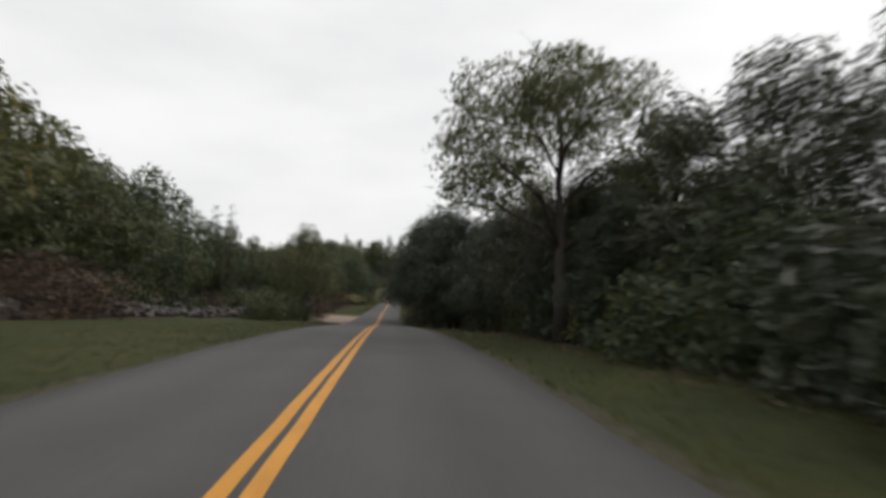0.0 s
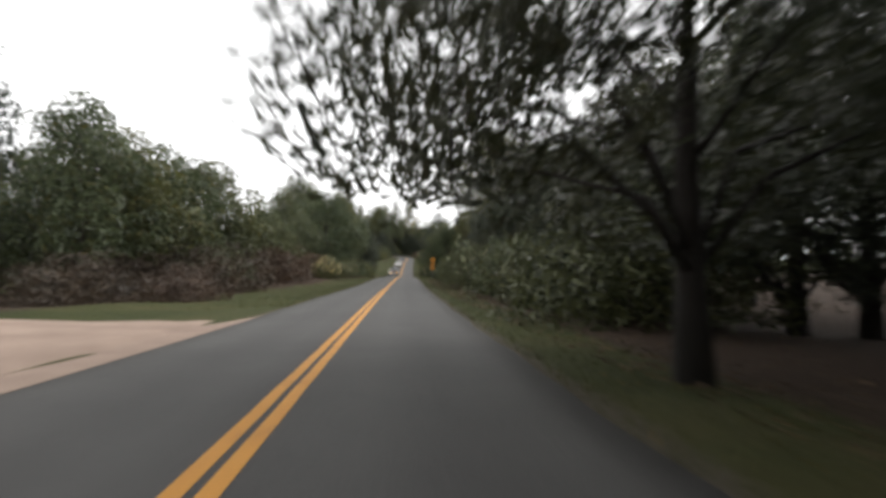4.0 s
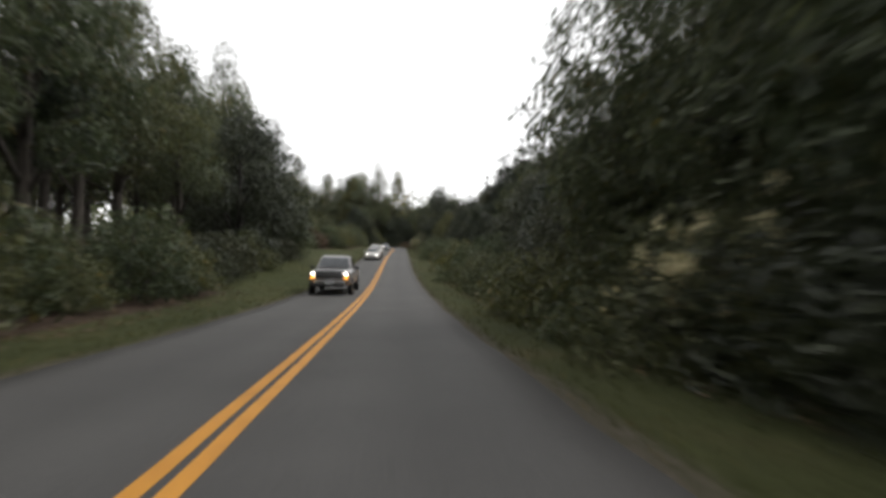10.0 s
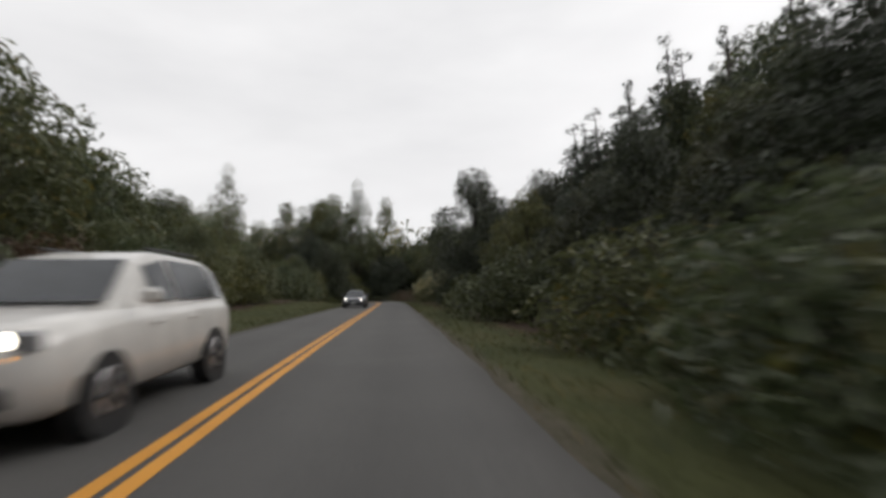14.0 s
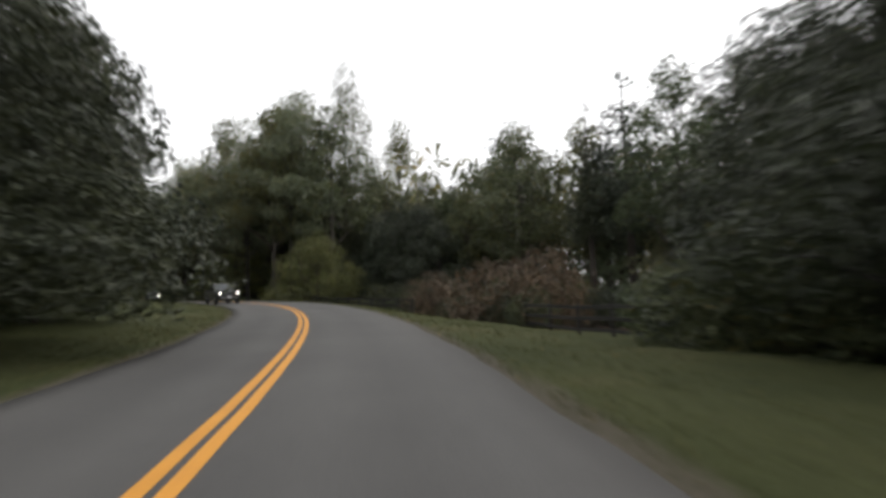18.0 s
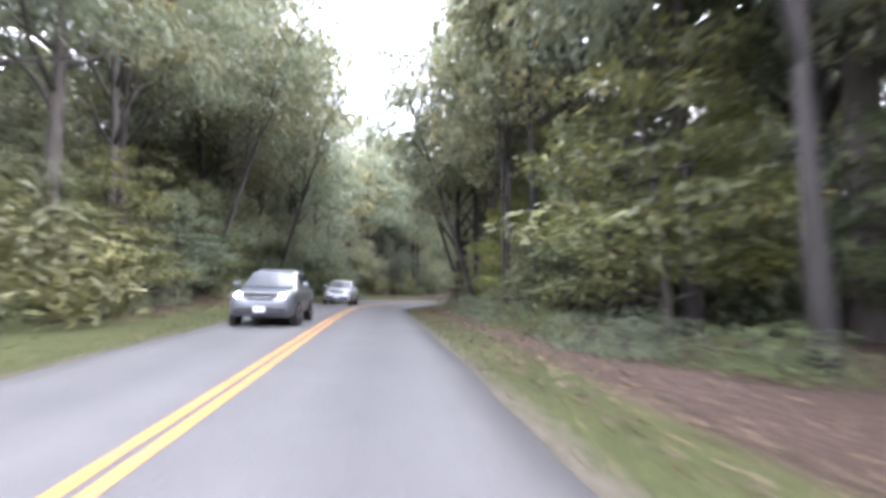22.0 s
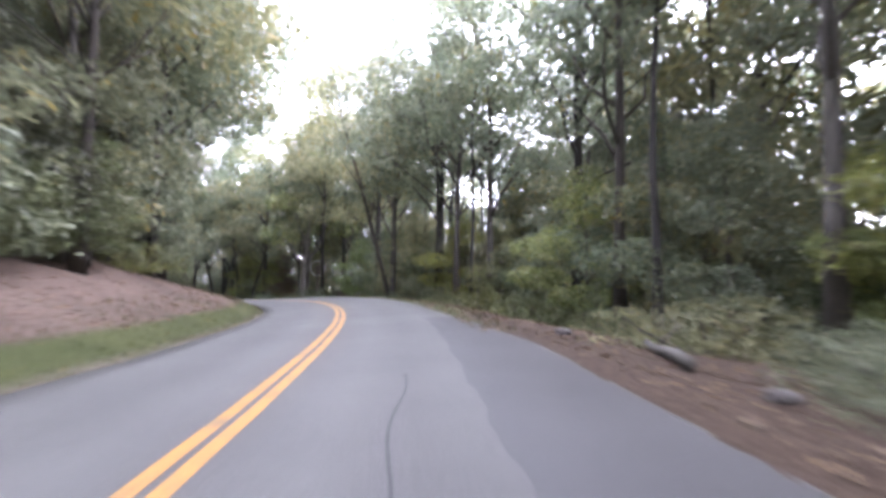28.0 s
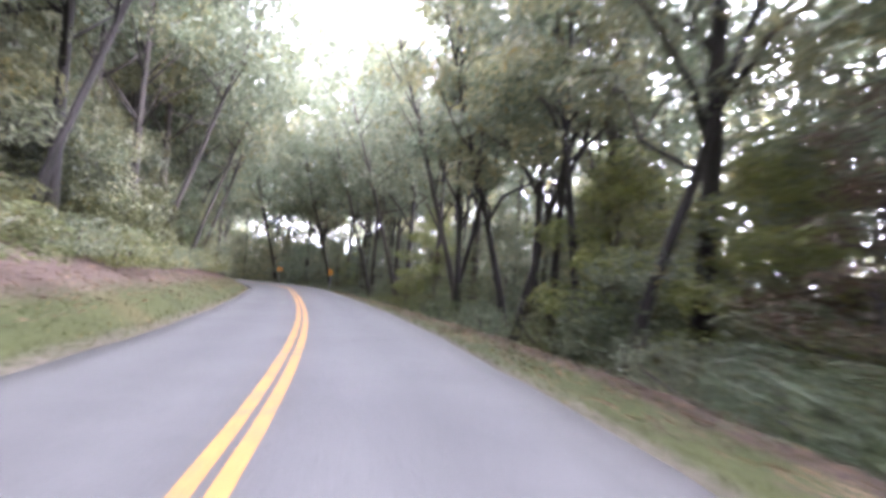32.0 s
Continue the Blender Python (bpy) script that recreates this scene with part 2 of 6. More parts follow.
def paint_mat(name, col, metal=0.0, rough=0.32):
    m, n, l, p = mat_base(name)
    dirt = noise_tex(n, l, 2.5, 6.0)
    c = ramp(n, l, dirt, [(0.3, tuple(v * 0.8 for v in col)), (0.65, col)])
    l.new(c, p.inputs["Base Color"])
    p.inputs["Metallic"].default_value, p.inputs["Roughness"].default_value = metal, rough
    p.inputs["Coat Weight"].default_value, p.inputs["Coat Roughness"].default_value = 0.5, 0.08
    return m


def glow_mat(name, col, strength):
    m, n, l, p = mat_base(name)
    p.inputs["Base Color"].default_value = (*col, 1)
    p.inputs["Roughness"].default_value = 0.15
    p.inputs["Emission Color"].default_value, p.inputs["Emission Strength"].default_value = (*col, 1), strength
    return m


ASPHALT = asphalt_mat("worn_asphalt", (0.059, 0.0575, 0.056), (0.077, 0.075, 0.0725))
PATCH = asphalt_mat("fresh_asphalt", (0.030, 0.029, 0.030), (0.042, 0.041, 0.043))
PATCH_OLD = asphalt_mat("greyed_asphalt_patch", (0.042, 0.041, 0.042), (0.056, 0.055, 0.056))
YELLOW = surface("yellow_road_paint", [(0.25, (0.42, 0.18, 0.018)), (0.45, (0.60, 0.26, 0.022)), (0.8, (0.66, 0.30, 0.03))], 1.6, 0.7, 35.0, 0.2, dist=0.004)
# darker copy of the yellow paint, offsets the wood's high exposure in colour
YELLOW_DIM = surface("dimmed_yellow_road_paint", [(0.3, (0.16, 0.105, 0.05)), (0.5, (0.30, 0.145, 0.03)), (0.8, (0.36, 0.175, 0.035))], 2.4, 0.8, 35.0, 0.2, spread=0.4, dist=0.004)
GROUND = ground_mat()
GRAVEL = surface("pink_gravel", [(0.3, (0.22, 0.155, 0.12)), (0.7, (0.34, 0.25, 0.195))], 0.6, 0.95, 45.0, 0.6)
BARK = surface("bark", [(0.3, (0.030, 0.025, 0.020)), (0.7, (0.078, 0.066, 0.055))], 3.0, 0.95, 14.0, 0.9, stretch=(1, 1, 0.2), dist=0.05)
BARK_GREY = surface("pale_grey_bark", [(0.3, (0.12, 0.108, 0.095)), (0.7, (0.22, 0.20, 0.175))], 3.0, 0.9, 12.0, 0.7, stretch=(1, 1, 0.25), dist=0.04)
BARK_PALE = surface("pale_bark", [(0.3, (0.050, 0.044, 0.037)), (0.7, (0.100, 0.090, 0.077))], 3.0, 0.9, 12.0, 0.7, stretch=(1, 1, 0.25), dist=0.04)
BARK_DARK = surface("dark_bark", [(0.3, (0.016, 0.014, 0.012)), (0.7, (0.042, 0.036, 0.032))], 3.0, 0.95, 14.0, 0.9, stretch=(1, 1, 0.2), dist=0.05)
LEAF = leaf_mat("broad_leaves", (0.052, 0.064, 0.036), (0.122, 0.138, 0.080), 0.55, 0.42, autumn=(0.12, 0.10, 0.03))
LEAF_DARK = leaf_mat("dark_evergreen_leaves", (0.024, 0.030, 0.020), (0.060, 0.070, 0.043), 0.5, 0.25)
NEEDLE = leaf_mat("pine_needles", (0.020, 0.029, 0.021), (0.054, 0.068, 0.046), 0.6, 0.15)
LEAF_LIGHT = leaf_mat("light_green_leaves", (0.062, 0.076, 0.034), (0.142, 0.162, 0.076), 0.5, 0.4, autumn=(0.17, 0.15, 0.06))
LEAF_WOOD = leaf_mat("woodland_leaves", (0.113, 0.129, 0.094), (0.216, 0.234, 0.172), 0.5, 0.5, autumn=(0.2, 0.17, 0.07))
LEAF_BRIGHT = leaf_mat("bright_woodland_leaves", (0.12, 0.145, 0.055), (0.245, 0.28, 0.12), 0.5, 0.55, autumn=(0.24, 0.22, 0.08))
LEAF_OLIVE = leaf_mat("olive_shrub_leaves", (0.046, 0.053, 0.026), (0.112, 0.12, 0.06), 0.6, 0.25)
LEAF_RED = leaf_mat("reddish_brown_leaves", (0.052, 0.034, 0.028), (0.12, 0.078, 0.062), 0.6, 0.25)
LEAF_PURPLE = leaf_mat("dusty_pink_leaves", (0.062, 0.047, 0.038), (0.155, 0.112, 0.090), 0.65, 0.25)
LEAF_YELLOW = leaf_mat("yellowing_leaves", (0.11, 0.095, 0.025), (0.25, 0.21, 0.07), 0.6, 0.35)
LEAF_ORANGE = leaf_mat("orange_autumn_leaves", (0.32, 0.13, 0.02), (0.55, 0.26, 0.05), 0.6, 0.4)
LEAF_DEAD = leaf_mat("fallen_brown_leaves", (0.055, 0.036, 0.025), (0.19, 0.125, 0.085), 0.8, 0.1)
BLOSSOM = leaf_mat("cream_blossom", (0.50, 0.47, 0.36), (0.76, 0.73, 0.60), 0.7, 0.3)
BLADE = leaf_mat("grass_blades", (0.046, 0.056, 0.021), (0.084, 0.090, 0.038), 0.6, 0.45, autumn=(0.2, 0.16, 0.08))
STONE = surface("fieldstone", [(0.3, (0.05, 0.045, 0.042)), (0.55, (0.12, 0.108, 0.10)), (0.75, (0.36, 0.335, 0.31))], 1.6, 0.95, 18.0, 0.8, spread=0.4, dist=0.04)
BOARD = surface("black_fence_board", [(0.3, (0.012, 0.011, 0.010)), (0.7, (0.032, 0.029, 0.027))], 2.0, 0.85, 20.0, 0.5, stretch=(0.3, 0.3, 1))
POLE = surface("weathered_pole_wood", [(0.3, (0.17, 0.155, 0.135)), (0.7, (0.30, 0.28, 0.25))], 3.0, 0.9, 18.0, 0.5, stretch=(1, 1, 0.15))
SIGN_FACE = surface("orange_yellow_sign_sheeting", [(0.3, (0.66, 0.25, 0.012)), (0.7, (0.74, 0.30, 0.018))], 1.5, 0.45, 30.0, 0.0, spread=0.06)
SIGN_BLACK = surface("black_sign_ink", [(0.3, (0.01, 0.01, 0.01)), (0.7, (0.02, 0.02, 0.02))], 3.0, 0.6, 30.0, 0.0)
STEEL = surface("galvanised_steel", [(0.3, (0.30, 0.31, 0.32)), (0.7, (0.42, 0.43, 0.44))], 6.0, 0.5, 40.0, 0.1, metal=0.7)
RUST = surface("weathered_wheel_timber", [(0.3, (0.06, 0.05, 0.042)), (0.7, (0.14, 0.115, 0.095))], 4.0, 0.9, 30.0, 0.5)
WHEEL_PALE = surface("pale_weathered_rim", [(0.3, (0.26, 0.26, 0.24)), (0.7, (0.42, 0.41, 0.39))], 4.0, 0.8, 25.0, 0.3)

# ---- helpers for meshes and for places along the road ----
def mesh_of(name, verts, faces, material, smooth_shade=False):
    me = bpy.data.meshes.new(name)
    me.from_pydata([tuple(v) for v in verts], [], faces)
    me.materials.append(material)
    if smooth_shade:
        me.polygons.foreach_set("use_smooth", [True] * len(me.polygons))
    me.update()
    return me


def bm_mesh(name, bm, material, smooth_shade=False):
    me = bpy.data.meshes.new(name)
    bm.to_mesh(me)
    bm.free()
    me.materials.append(material)
    if smooth_shade:
        me.polygons.foreach_set("use_smooth", [True] * len(me.polygons))
    return me


def part(name, me, parent, label="", m=None):
    ob = new(name, me)
    ob.parent = parent
    if m is not None:
        ob.matrix_basis = m
    if label:
        tagged(ob, label)
    return ob


def thing(name, label, category, group="", kind="", m=None):
    ob = new(name)
    ob.empty_display_size = 0.3
    if m is not None:
        ob.matrix_basis = m
    return tagged(ob, label, category, group, kind)


def station(s):
    """Centre, right, up and heading of the road at s metres along it."""
    c = Vector([float(np.interp(s, SG, RC[:, k])) for k in range(3)])
    h, b = float(np.interp(s, SG, RH)), float(np.interp(s, SG, RB))
    right = Vector((math.cos(h) * math.cos(b), math.sin(h) * math.cos(b), -math.sin(b)))
    up = Vector((math.cos(h) * math.sin(b), math.sin(h) * math.sin(b), math.cos(b)))
    return c, right, up, h


HALF_L, HALF_R = 3.05, 3.05
# along the road: verge width, rise at its end, rise 6 m on, rise 25 m on
LEFT = np.array([(-40, 4, .1, .5, 1.2), (30, 4, .1, .5, 1.2), (56, 3, 0, .2, .6), (80, 3, 0, .2, .6), (95, 4, .1, .4, 1.2), (130, 2.5, .1, .5, 1.5),
                 (175, 2.5, .1, .6, 2), (200, 3, .35, 1.2, 2.6), (240, 3, .3, 1.0, 2.2), (290, 2.5, .1, .5, 1.5), (318, 3, .25, 1.0, 2.2), (365, 3, .2, .8, 2),
                 (390, 2, .1, .6, 1.5), (430, 2, .3, 1.2, 3), (455, 1.5, .3, 1.6, 4.2), (490, 1.2, .6, 3, 7), (600, 1.2, .6, 3, 7)])
RIGHT = np.array([(-40, 4, -.2, -.5, -.6), (60, 3.5, -.2, -.6, -.8), (100, 3, -.1, -.2, 0), (136, 4, -.15, -.3, -.6), (150, 4, -.2, -.4, -.7), (160, 4, -.25, -.9, -1.2), (172, 4, -.3, -1.1, -1.6), (185, 4, -.25, -.8, -1.2), (212, 4, -.3, -1.15, -1.2), (236, 4, -.3, -1.15, -1.1), (250, 4, -.2, -.6, -.6), (300, 3, -.1, -.3, 0),
                  (338, 4, -.5, -1.7, -2.0), (350, 4, -.6, -2.3, -2.6), (358, 4, -.55, -2.2, -2.4), (372, 3, -.2, -.3, 0), (400, 3, -.1, 0, .5), (440, 2.5, 0, .6, 1.5), (462, 2.5, 0, .1, 0), (480, 2, -.25, -1.8, -4.5),
                  (600, 2, -.25, -1.8, -4.5)])
rng = np.random.default_rng(7)


def lump(x, y):
    """Gentle unevenness of the land."""
    return 0.10 * np.sin(x * 0.61 + 1.3 * np.sin(y * 0.23)) * np.sin(y * 0.53 + 0.7) + 0.35 * np.sin(x * 0.071 + 0.4) * np.sin(y * 0.083)


def rise(s, lat):
    """Height of the land over the road's own cross line, at lat metres right of the centre line."""
    s, lat = np.asarray(s, float), np.asarray(lat, float)
    out = np.zeros(np.broadcast(s, lat).shape)
    for tab, side, half in ((LEFT, -1, HALF_L), (RIGHT, 1, HALF_R)):
        d = lat * side - half
        w, a, b, c = (np.interp(s, tab[:, 0], tab[:, k]) for k in (1, 2, 3, 4))
        z = np.where(d < w, a * np.clip(d / w, 0, 1) ** 1.3, np.where(d < w + 6, a + (b - a) * (d - w) / 6, b + (c - b) * np.clip((d - w - 6) / 19, 0, 1)))
        out = np.where(lat * side > half, z, out)
    return out


def tilt(lat, bank, s=0):
    """The bank carries the verge along and fades further out."""
    a = np.abs(lat)
    arm = np.where(a < 4.5, a, 4.5 + (1 - np.exp(-np.maximum(a - 4.5, 0) / 5)) * 3)
    return -np.sign(lat) * arm * np.sin(bank)


def land(s, lat):
    """World place of the ground at road coordinates."""
    c, right, up, h = station(s)
    b = float(np.interp(s, SG, RB))
    x, y = c.x + math.cos(h) * lat, c.y + math.sin(h) * lat
    d = max(0.0, abs(lat) - 3.6)
    z = c.z + float(tilt(lat, b)) + float(rise(s, lat)) + float(lump(x, y)) * min(1.0, d / 4)
    return Vector((x, y, z))


def at_road(s, lat, lift=0.0):
    c, right, up, h = station(s)
    return c + right * lat + up * lift


# ---- the ground: one sheet, fine beside the road and coarse to the horizon ----
def build_ground():
    lats = np.array([-16, -14, -12, -10.5, -9, -8, -7, -6.2, -5.5, -4.9, -4.4, -4, -3.65, -3.35, -3.1, -2.6, 0, 2.5, 3.0, 3.25, 3.55, 3.9, 4.3, 4.8, 5.4, 6.1, 7, 8, 9, 10.5, 12, 14, 16])
    ss = np.arange(S0, S_END, 1.5)
    s2, l2 = np.meshgrid(ss, lats, indexing="ij")
    c = [np.interp(s2, SG, RC[:, k]) for k in range(3)]
    h, b = np.interp(s2, SG, RH), np.interp(s2, SG, RB)
    ragged = 0.10 * np.sin(s2 * 1.7 + np.sin(s2 * 0.61) * 2) + 0.06 * np.sin(s2 * 4.3)
    lj = l2 + np.where((np.abs(l2) > 3.2) & (np.abs(l2) < 6), ragged * np.sign(l2), 0)
    x, y = c[0] + np.cos(h) * lj, c[1] + np.sin(h) * lj
    d = np.maximum(0, np.abs(lj) - 3.6)
    z = c[2] + tilt(lj, b) + rise(s2, lj) + lump(x, y) * np.minimum(1, d / 4)
    z = np.where(np.abs(l2) < 3.2, z - 0.10, z - np.where(np.abs(l2) < 3.4, 0.035, 0.0))
    z += np.where(d > 0.3, 0.03 * np.sin(x * 3.1) * np.sin(y * 2.7), 0)
    verts = np.stack([x, y, z], -1).reshape(-1, 3)
    nl = len(lats)
    faces = [(i * nl + j, i * nl + j + 1, (i + 1) * nl + j + 1, (i + 1) * nl + j) for i in range(len(ss) - 1) for j in range(nl - 1)]
    # outer land
    u = np.concatenate([np.arange(-1500, -260, 120), np.arange(-260, 200, 6.0), np.arange(200, 1500, 120)])
    v = np.concatenate([np.arange(-1400, -80, 120), np.arange(-80, 640, 6.0), np.arange(640, 2000, 120)])
    gx, gy = np.meshgrid(u, v, indexing="ij")
    px, py = gx.ravel(), gy.ravel()
    step = slice(0, None, 8)
    cx, cy, cz, ch, cs, cb = RC[step, 0], RC[step, 1], RC[step, 2], RH[step], SG[step], RB[step]
    dist2 = (px[:, None] - cx) ** 2 + (py[:, None] - cy) ** 2
    k = dist2.argmin(1)
    lat = (px - cx[k]) * np.cos(ch[k]) + (py - cy[k]) * np.sin(ch[k])
    sign = np.where(lat >= 0, 1.0, -1.0)
    near = np.sqrt(dist2[np.arange(len(k)), k])
    wgt = 1 / (dist2 + 60.0) ** 2
    zr = (wgt * cz).sum(1) / wgt.sum(1)
    far = np.clip((near - 60) / 200, 0, 1)
    pz = zr + rise(cs[k], sign * near) + tilt(sign * near, cb[k]) + lump(px, py) - np.clip((16.5 - near) / 3, 0, 1) * 1.2 - 0.12
    pz = pz * (1 - far) + far * (-4.0 + 6 * np.sin(px * 0.004) * np.sin(py * 0.005))
    off = len(verts)
    nv = len(v)
    for i in range(len(u) - 1):
        for j in range(nv - 1):
            q = (i * nv + j, (i + 1) * nv + j, (i + 1) * nv + j + 1, i * nv + j + 1)
            if max(near[list(q)]) > 9.0:
                faces.append(tuple(off + a for a in q))
    verts = np.concatenate([verts, np.stack([px, py, pz], 1)])
    me = mesh_of("ground", verts, faces, GROUND, True)
    # masks: leaf litter, clay, gritty edge
    s_all = np.concatenate([s2.ravel(), cs[k]])
    l_all = np.concatenate([lj.ravel(), sign * near])
    cover = np.zeros((len(verts), 4), np.float32)
    cover[:, 3] = 1
    a = np.abs(l_all)
    # woodland floor: starts where the verge ends
    wv = np.where(l_all < 0, np.interp(s_all, WOOD_L[:, 0], WOOD_L[:, 1]), np.interp(s_all, WOOD_R[:, 0], WOOD_R[:, 1]))
    cover[:, 0] = np.clip((a - wv) / 1.2 + 0.5, 0, 1)
    clay = np.where(l_all < 0, np.interp(s_all, CLAY_L[:, 0], CLAY_L[:, 1]), np.interp(s_all, CLAY_R[:, 0], CLAY_R[:, 1]))
    cover[:, 1] = clay * np.clip((a - 3.9) / 0.8, 0, 1) * np.clip((9.5 - a) / 2, 0, 1)
    cover[:, 2] = np.clip((3.7 - a) / 0.4, 0, 1) * 0.6
    ca = me.color_attributes.new("cover", "FLOAT_COLOR", "POINT")
    ca.data.foreach_set("color", cover.ravel())
    tagged(new("ground", me), "uneven ground of short grass, leaf litter and red clay", "ground", kind="structure")


WOOD_L = np.array([(-40, 13), (45, 11), (55, 12), (85, 12), (120, 7), (140, 5.6), (185, 6), (198, 14), (250, 14), (262, 8), (305, 7), (316, 18), (372, 15), (386, 6), (600, 4.6)])
WOOD_R = np.array([(-40, 7.5), (40, 6), (95, 5.0), (130, 5), (138, 17), (160, 17), (166, 6), (200, 6), (216, 25), (234, 25), (242, 6.5), (300, 5.6), (312, 14), (358, 14), (368, 4.8), (420, 4.6), (446, 4.6), (452, 3.6), (476, 3.6), (482, 4.6), (600, 4.6)])
CLAY_L = np.array([(-40, 0), (40, 0), (52, .7), (56, 0), (370, 0), (385, .3), (410, .15), (438, .2), (452, .7), (470, .95), (502, .95), (520, .55), (600, .4)])
CLAY_R = np.array([(-40, 0), (366, 0), (378, .45), (410, .45), (417, 0), (446, 0), (454, .3), (468, .3), (474, .2), (484, .4), (510, .1), (620, .1)])
build_ground()


# ---- road, lines, patches ----
def strip(name, s_from, s_to, lat_a, lat_b, lift, material, cols=2, ds=1.0, thick=0.0, wave=0.0):
    """A band laid on the road between two lateral limits (numbers or functions of s)."""
    fa = lat_a if callable(lat_a) else (lambda s: lat_a)
    fb = lat_b if callable(lat_b) else (lambda s: lat_b)
    ss = np.arange(s_from, s_to + ds * 0.5, ds)
    verts, across = [], []
    for s in ss:
        c, right, up, h = station(float(s))
        a, b = fa(s), fb(s)
        for j in range(cols):
            f = j / (cols - 1)
            lat = a + (b - a) * f
            lat += (wave * (math.sin(s * 2.9) + 0.6 * math.sin(s * 7.7 + 1)) if (wave and j in (0, cols - 1)) else 0)
            crown = -0.010 * abs(lat)
            verts.append(c + right * lat + up * (lift + crown + 0.03))
            across.append((lat + 3.2) / 6.4)
    faces = [(i * cols + j, i * cols + j + 1, (i + 1) * cols + j + 1, (i + 1) * cols + j) for i in range(len(ss) - 1) for j in range(cols - 1)]
    if thick:
        n0 = len(verts)
        for i, s in enumerate(ss):
            up = station(float(s))[2]
            verts += [verts[i * cols] - up * thick, verts[i * cols + cols - 1] - up * thick]
            across += [0.0, 1.0]
        for i in range(len(ss) - 1):
            faces += [(n0 + 2 * i, i * cols, (i + 1) * cols, n0 + 2 * i + 2), (i * cols + cols - 1, n0 + 2 * i + 1, n0 + 2 * i + 3, (i + 1) * cols + cols - 1)]
    me = mesh_of(name, verts, faces, material, True)
    at = me.attributes.new("across", "FLOAT", "POINT")
    at.data.foreach_set("value", np.clip(np.array(across, np.float32), 0, 1))
    return me


def right_edge(s):
    return HALF_R + 0.9 * math.exp(-((s - 464) / 11.0) ** 4) + 0.03 * math.sin(s * 0.9) + 0.025 * math.sin(s * 2.3)


def left_edge(s):
    return -HALF_L + 0.03 * math.sin(s * 0.8 + 2) + 0.025 * math.sin(s * 2.1)


road = tagged(new("road", strip("road", S0, S_END - 2, left_edge, right_edge, 0.0, ASPHALT, 13, 1.0, 0.2)), "worn grey asphalt two-lane country road", "road", kind="structure")
for a, b in ((-0.17, -0.035), (0.035, 0.17)):
    part("centre_line", strip("centre_line", S0, 371, a, b, 0.005, YELLOW, 2, 1.0, wave=0.004), road, "yellow painted centre line")
    # from here into the wood the line's colour is darkened against overexposure
    part("centre_line", strip("centre_line", 371, S_END - 2, a, b, 0.005, YELLOW_DIM, 2, 1.0, wave=0.004), road, "yellow painted centre line, dimmed in the wood")
def bulge(s_a, s_b, mid, half):
    """Uneven sides of a hand-laid patch."""
    def side(q):
        def at(s):
            f = min(1.0, max(0.0, (s - s_a) / (s_b - s_a)))
            return mid + 0.25 * (f - 0.5) + q * half * (math.sin(math.pi * (0.12 + 0.80 * f)) ** 0.45 + 0.13 * math.sin(s * 3.1 + q) + 0.08 * math.sin(s * 7.3 + 2 * q))
        return at
    return side(-1), side(1)


for s_a, s_b, a, b, pm in ((52.6, 57.0, *bulge(52.6, 57.0, 2.35, 0.44), PATCH), (432.5, 446, -0.1, 2.95, PATCH_OLD), (452.5, 476, (lambda s: 2.0 + 0.018 * (s - 452)), 3.9, PATCH_OLD)):
    part("asphalt_patch", strip("asphalt_patch", s_a, s_b, a, (b if callable(b) else (lambda s, b=b: min(b, right_edge(s) - 0.03))), 0.004, pm, 4, 0.25, wave=0.03), road, "darker newer asphalt patch")
for s_a, s_b, lat in ((404, 414, 1.5), (455, 468, 1.45)):
    part("sealed_crack", strip("sealed_crack", s_a, s_b, (lambda s, q=lat: q + 0.12 * math.sin(s * 0.35) + 0.05 * math.sin(s * 1.9)),
                               (lambda s, q=lat: q + 0.03 + 0.12 * math.sin(s * 0.35) + 0.05 * math.sin(s * 1.9)), 0.0055, PATCH, 2, 0.4), road, "thin sealed crack")


def build_driveway():
    """A pale gravel mouth that leaves the road to the left and widens where it meets it."""
    verts, faces = [], []
    n, m = 26, 14
    for i in range(n):
        f = i / (n - 1)
        lat = -3.0 - 0.16 * i if i < 6 else -3.96 - 34 * (i - 6) / (n - 7)
        open_a = 47.0 + 13.5 * min(1.0, max(0.0, (-lat - 3.9) / 3.6)) ** 0.8 + 3 * f
        open_b = 83.0 - 6.0 * (1 - math.exp(-f * 7)) + 3 * f
        for j in range(m):
            s = open_a + (open_b - open_a) * j / (m - 1)
            p = land(s, lat)
            if lat > -4.0:
                p = at_road(s, lat, -0.045)
            verts.append(p + Vector((0, 0, 0.052 + (0.06 + 0.02 * math.sin(i * 1.7 + j) if i > 5 else 0) - 0.08 * (j in (0, m - 1)))))
    for i in range(n - 1):
        for j in range(m - 1):
            faces.append((i * m + j, (i + 1) * m + j, (i + 1) * m + j + 1, i * m + j + 1))
    tagged(new("driveway", mesh_of("driveway", verts, faces, GRAVEL, True)), "pale pinkish gravel driveway beside the road", "driveway", kind="structure")


build_driveway()

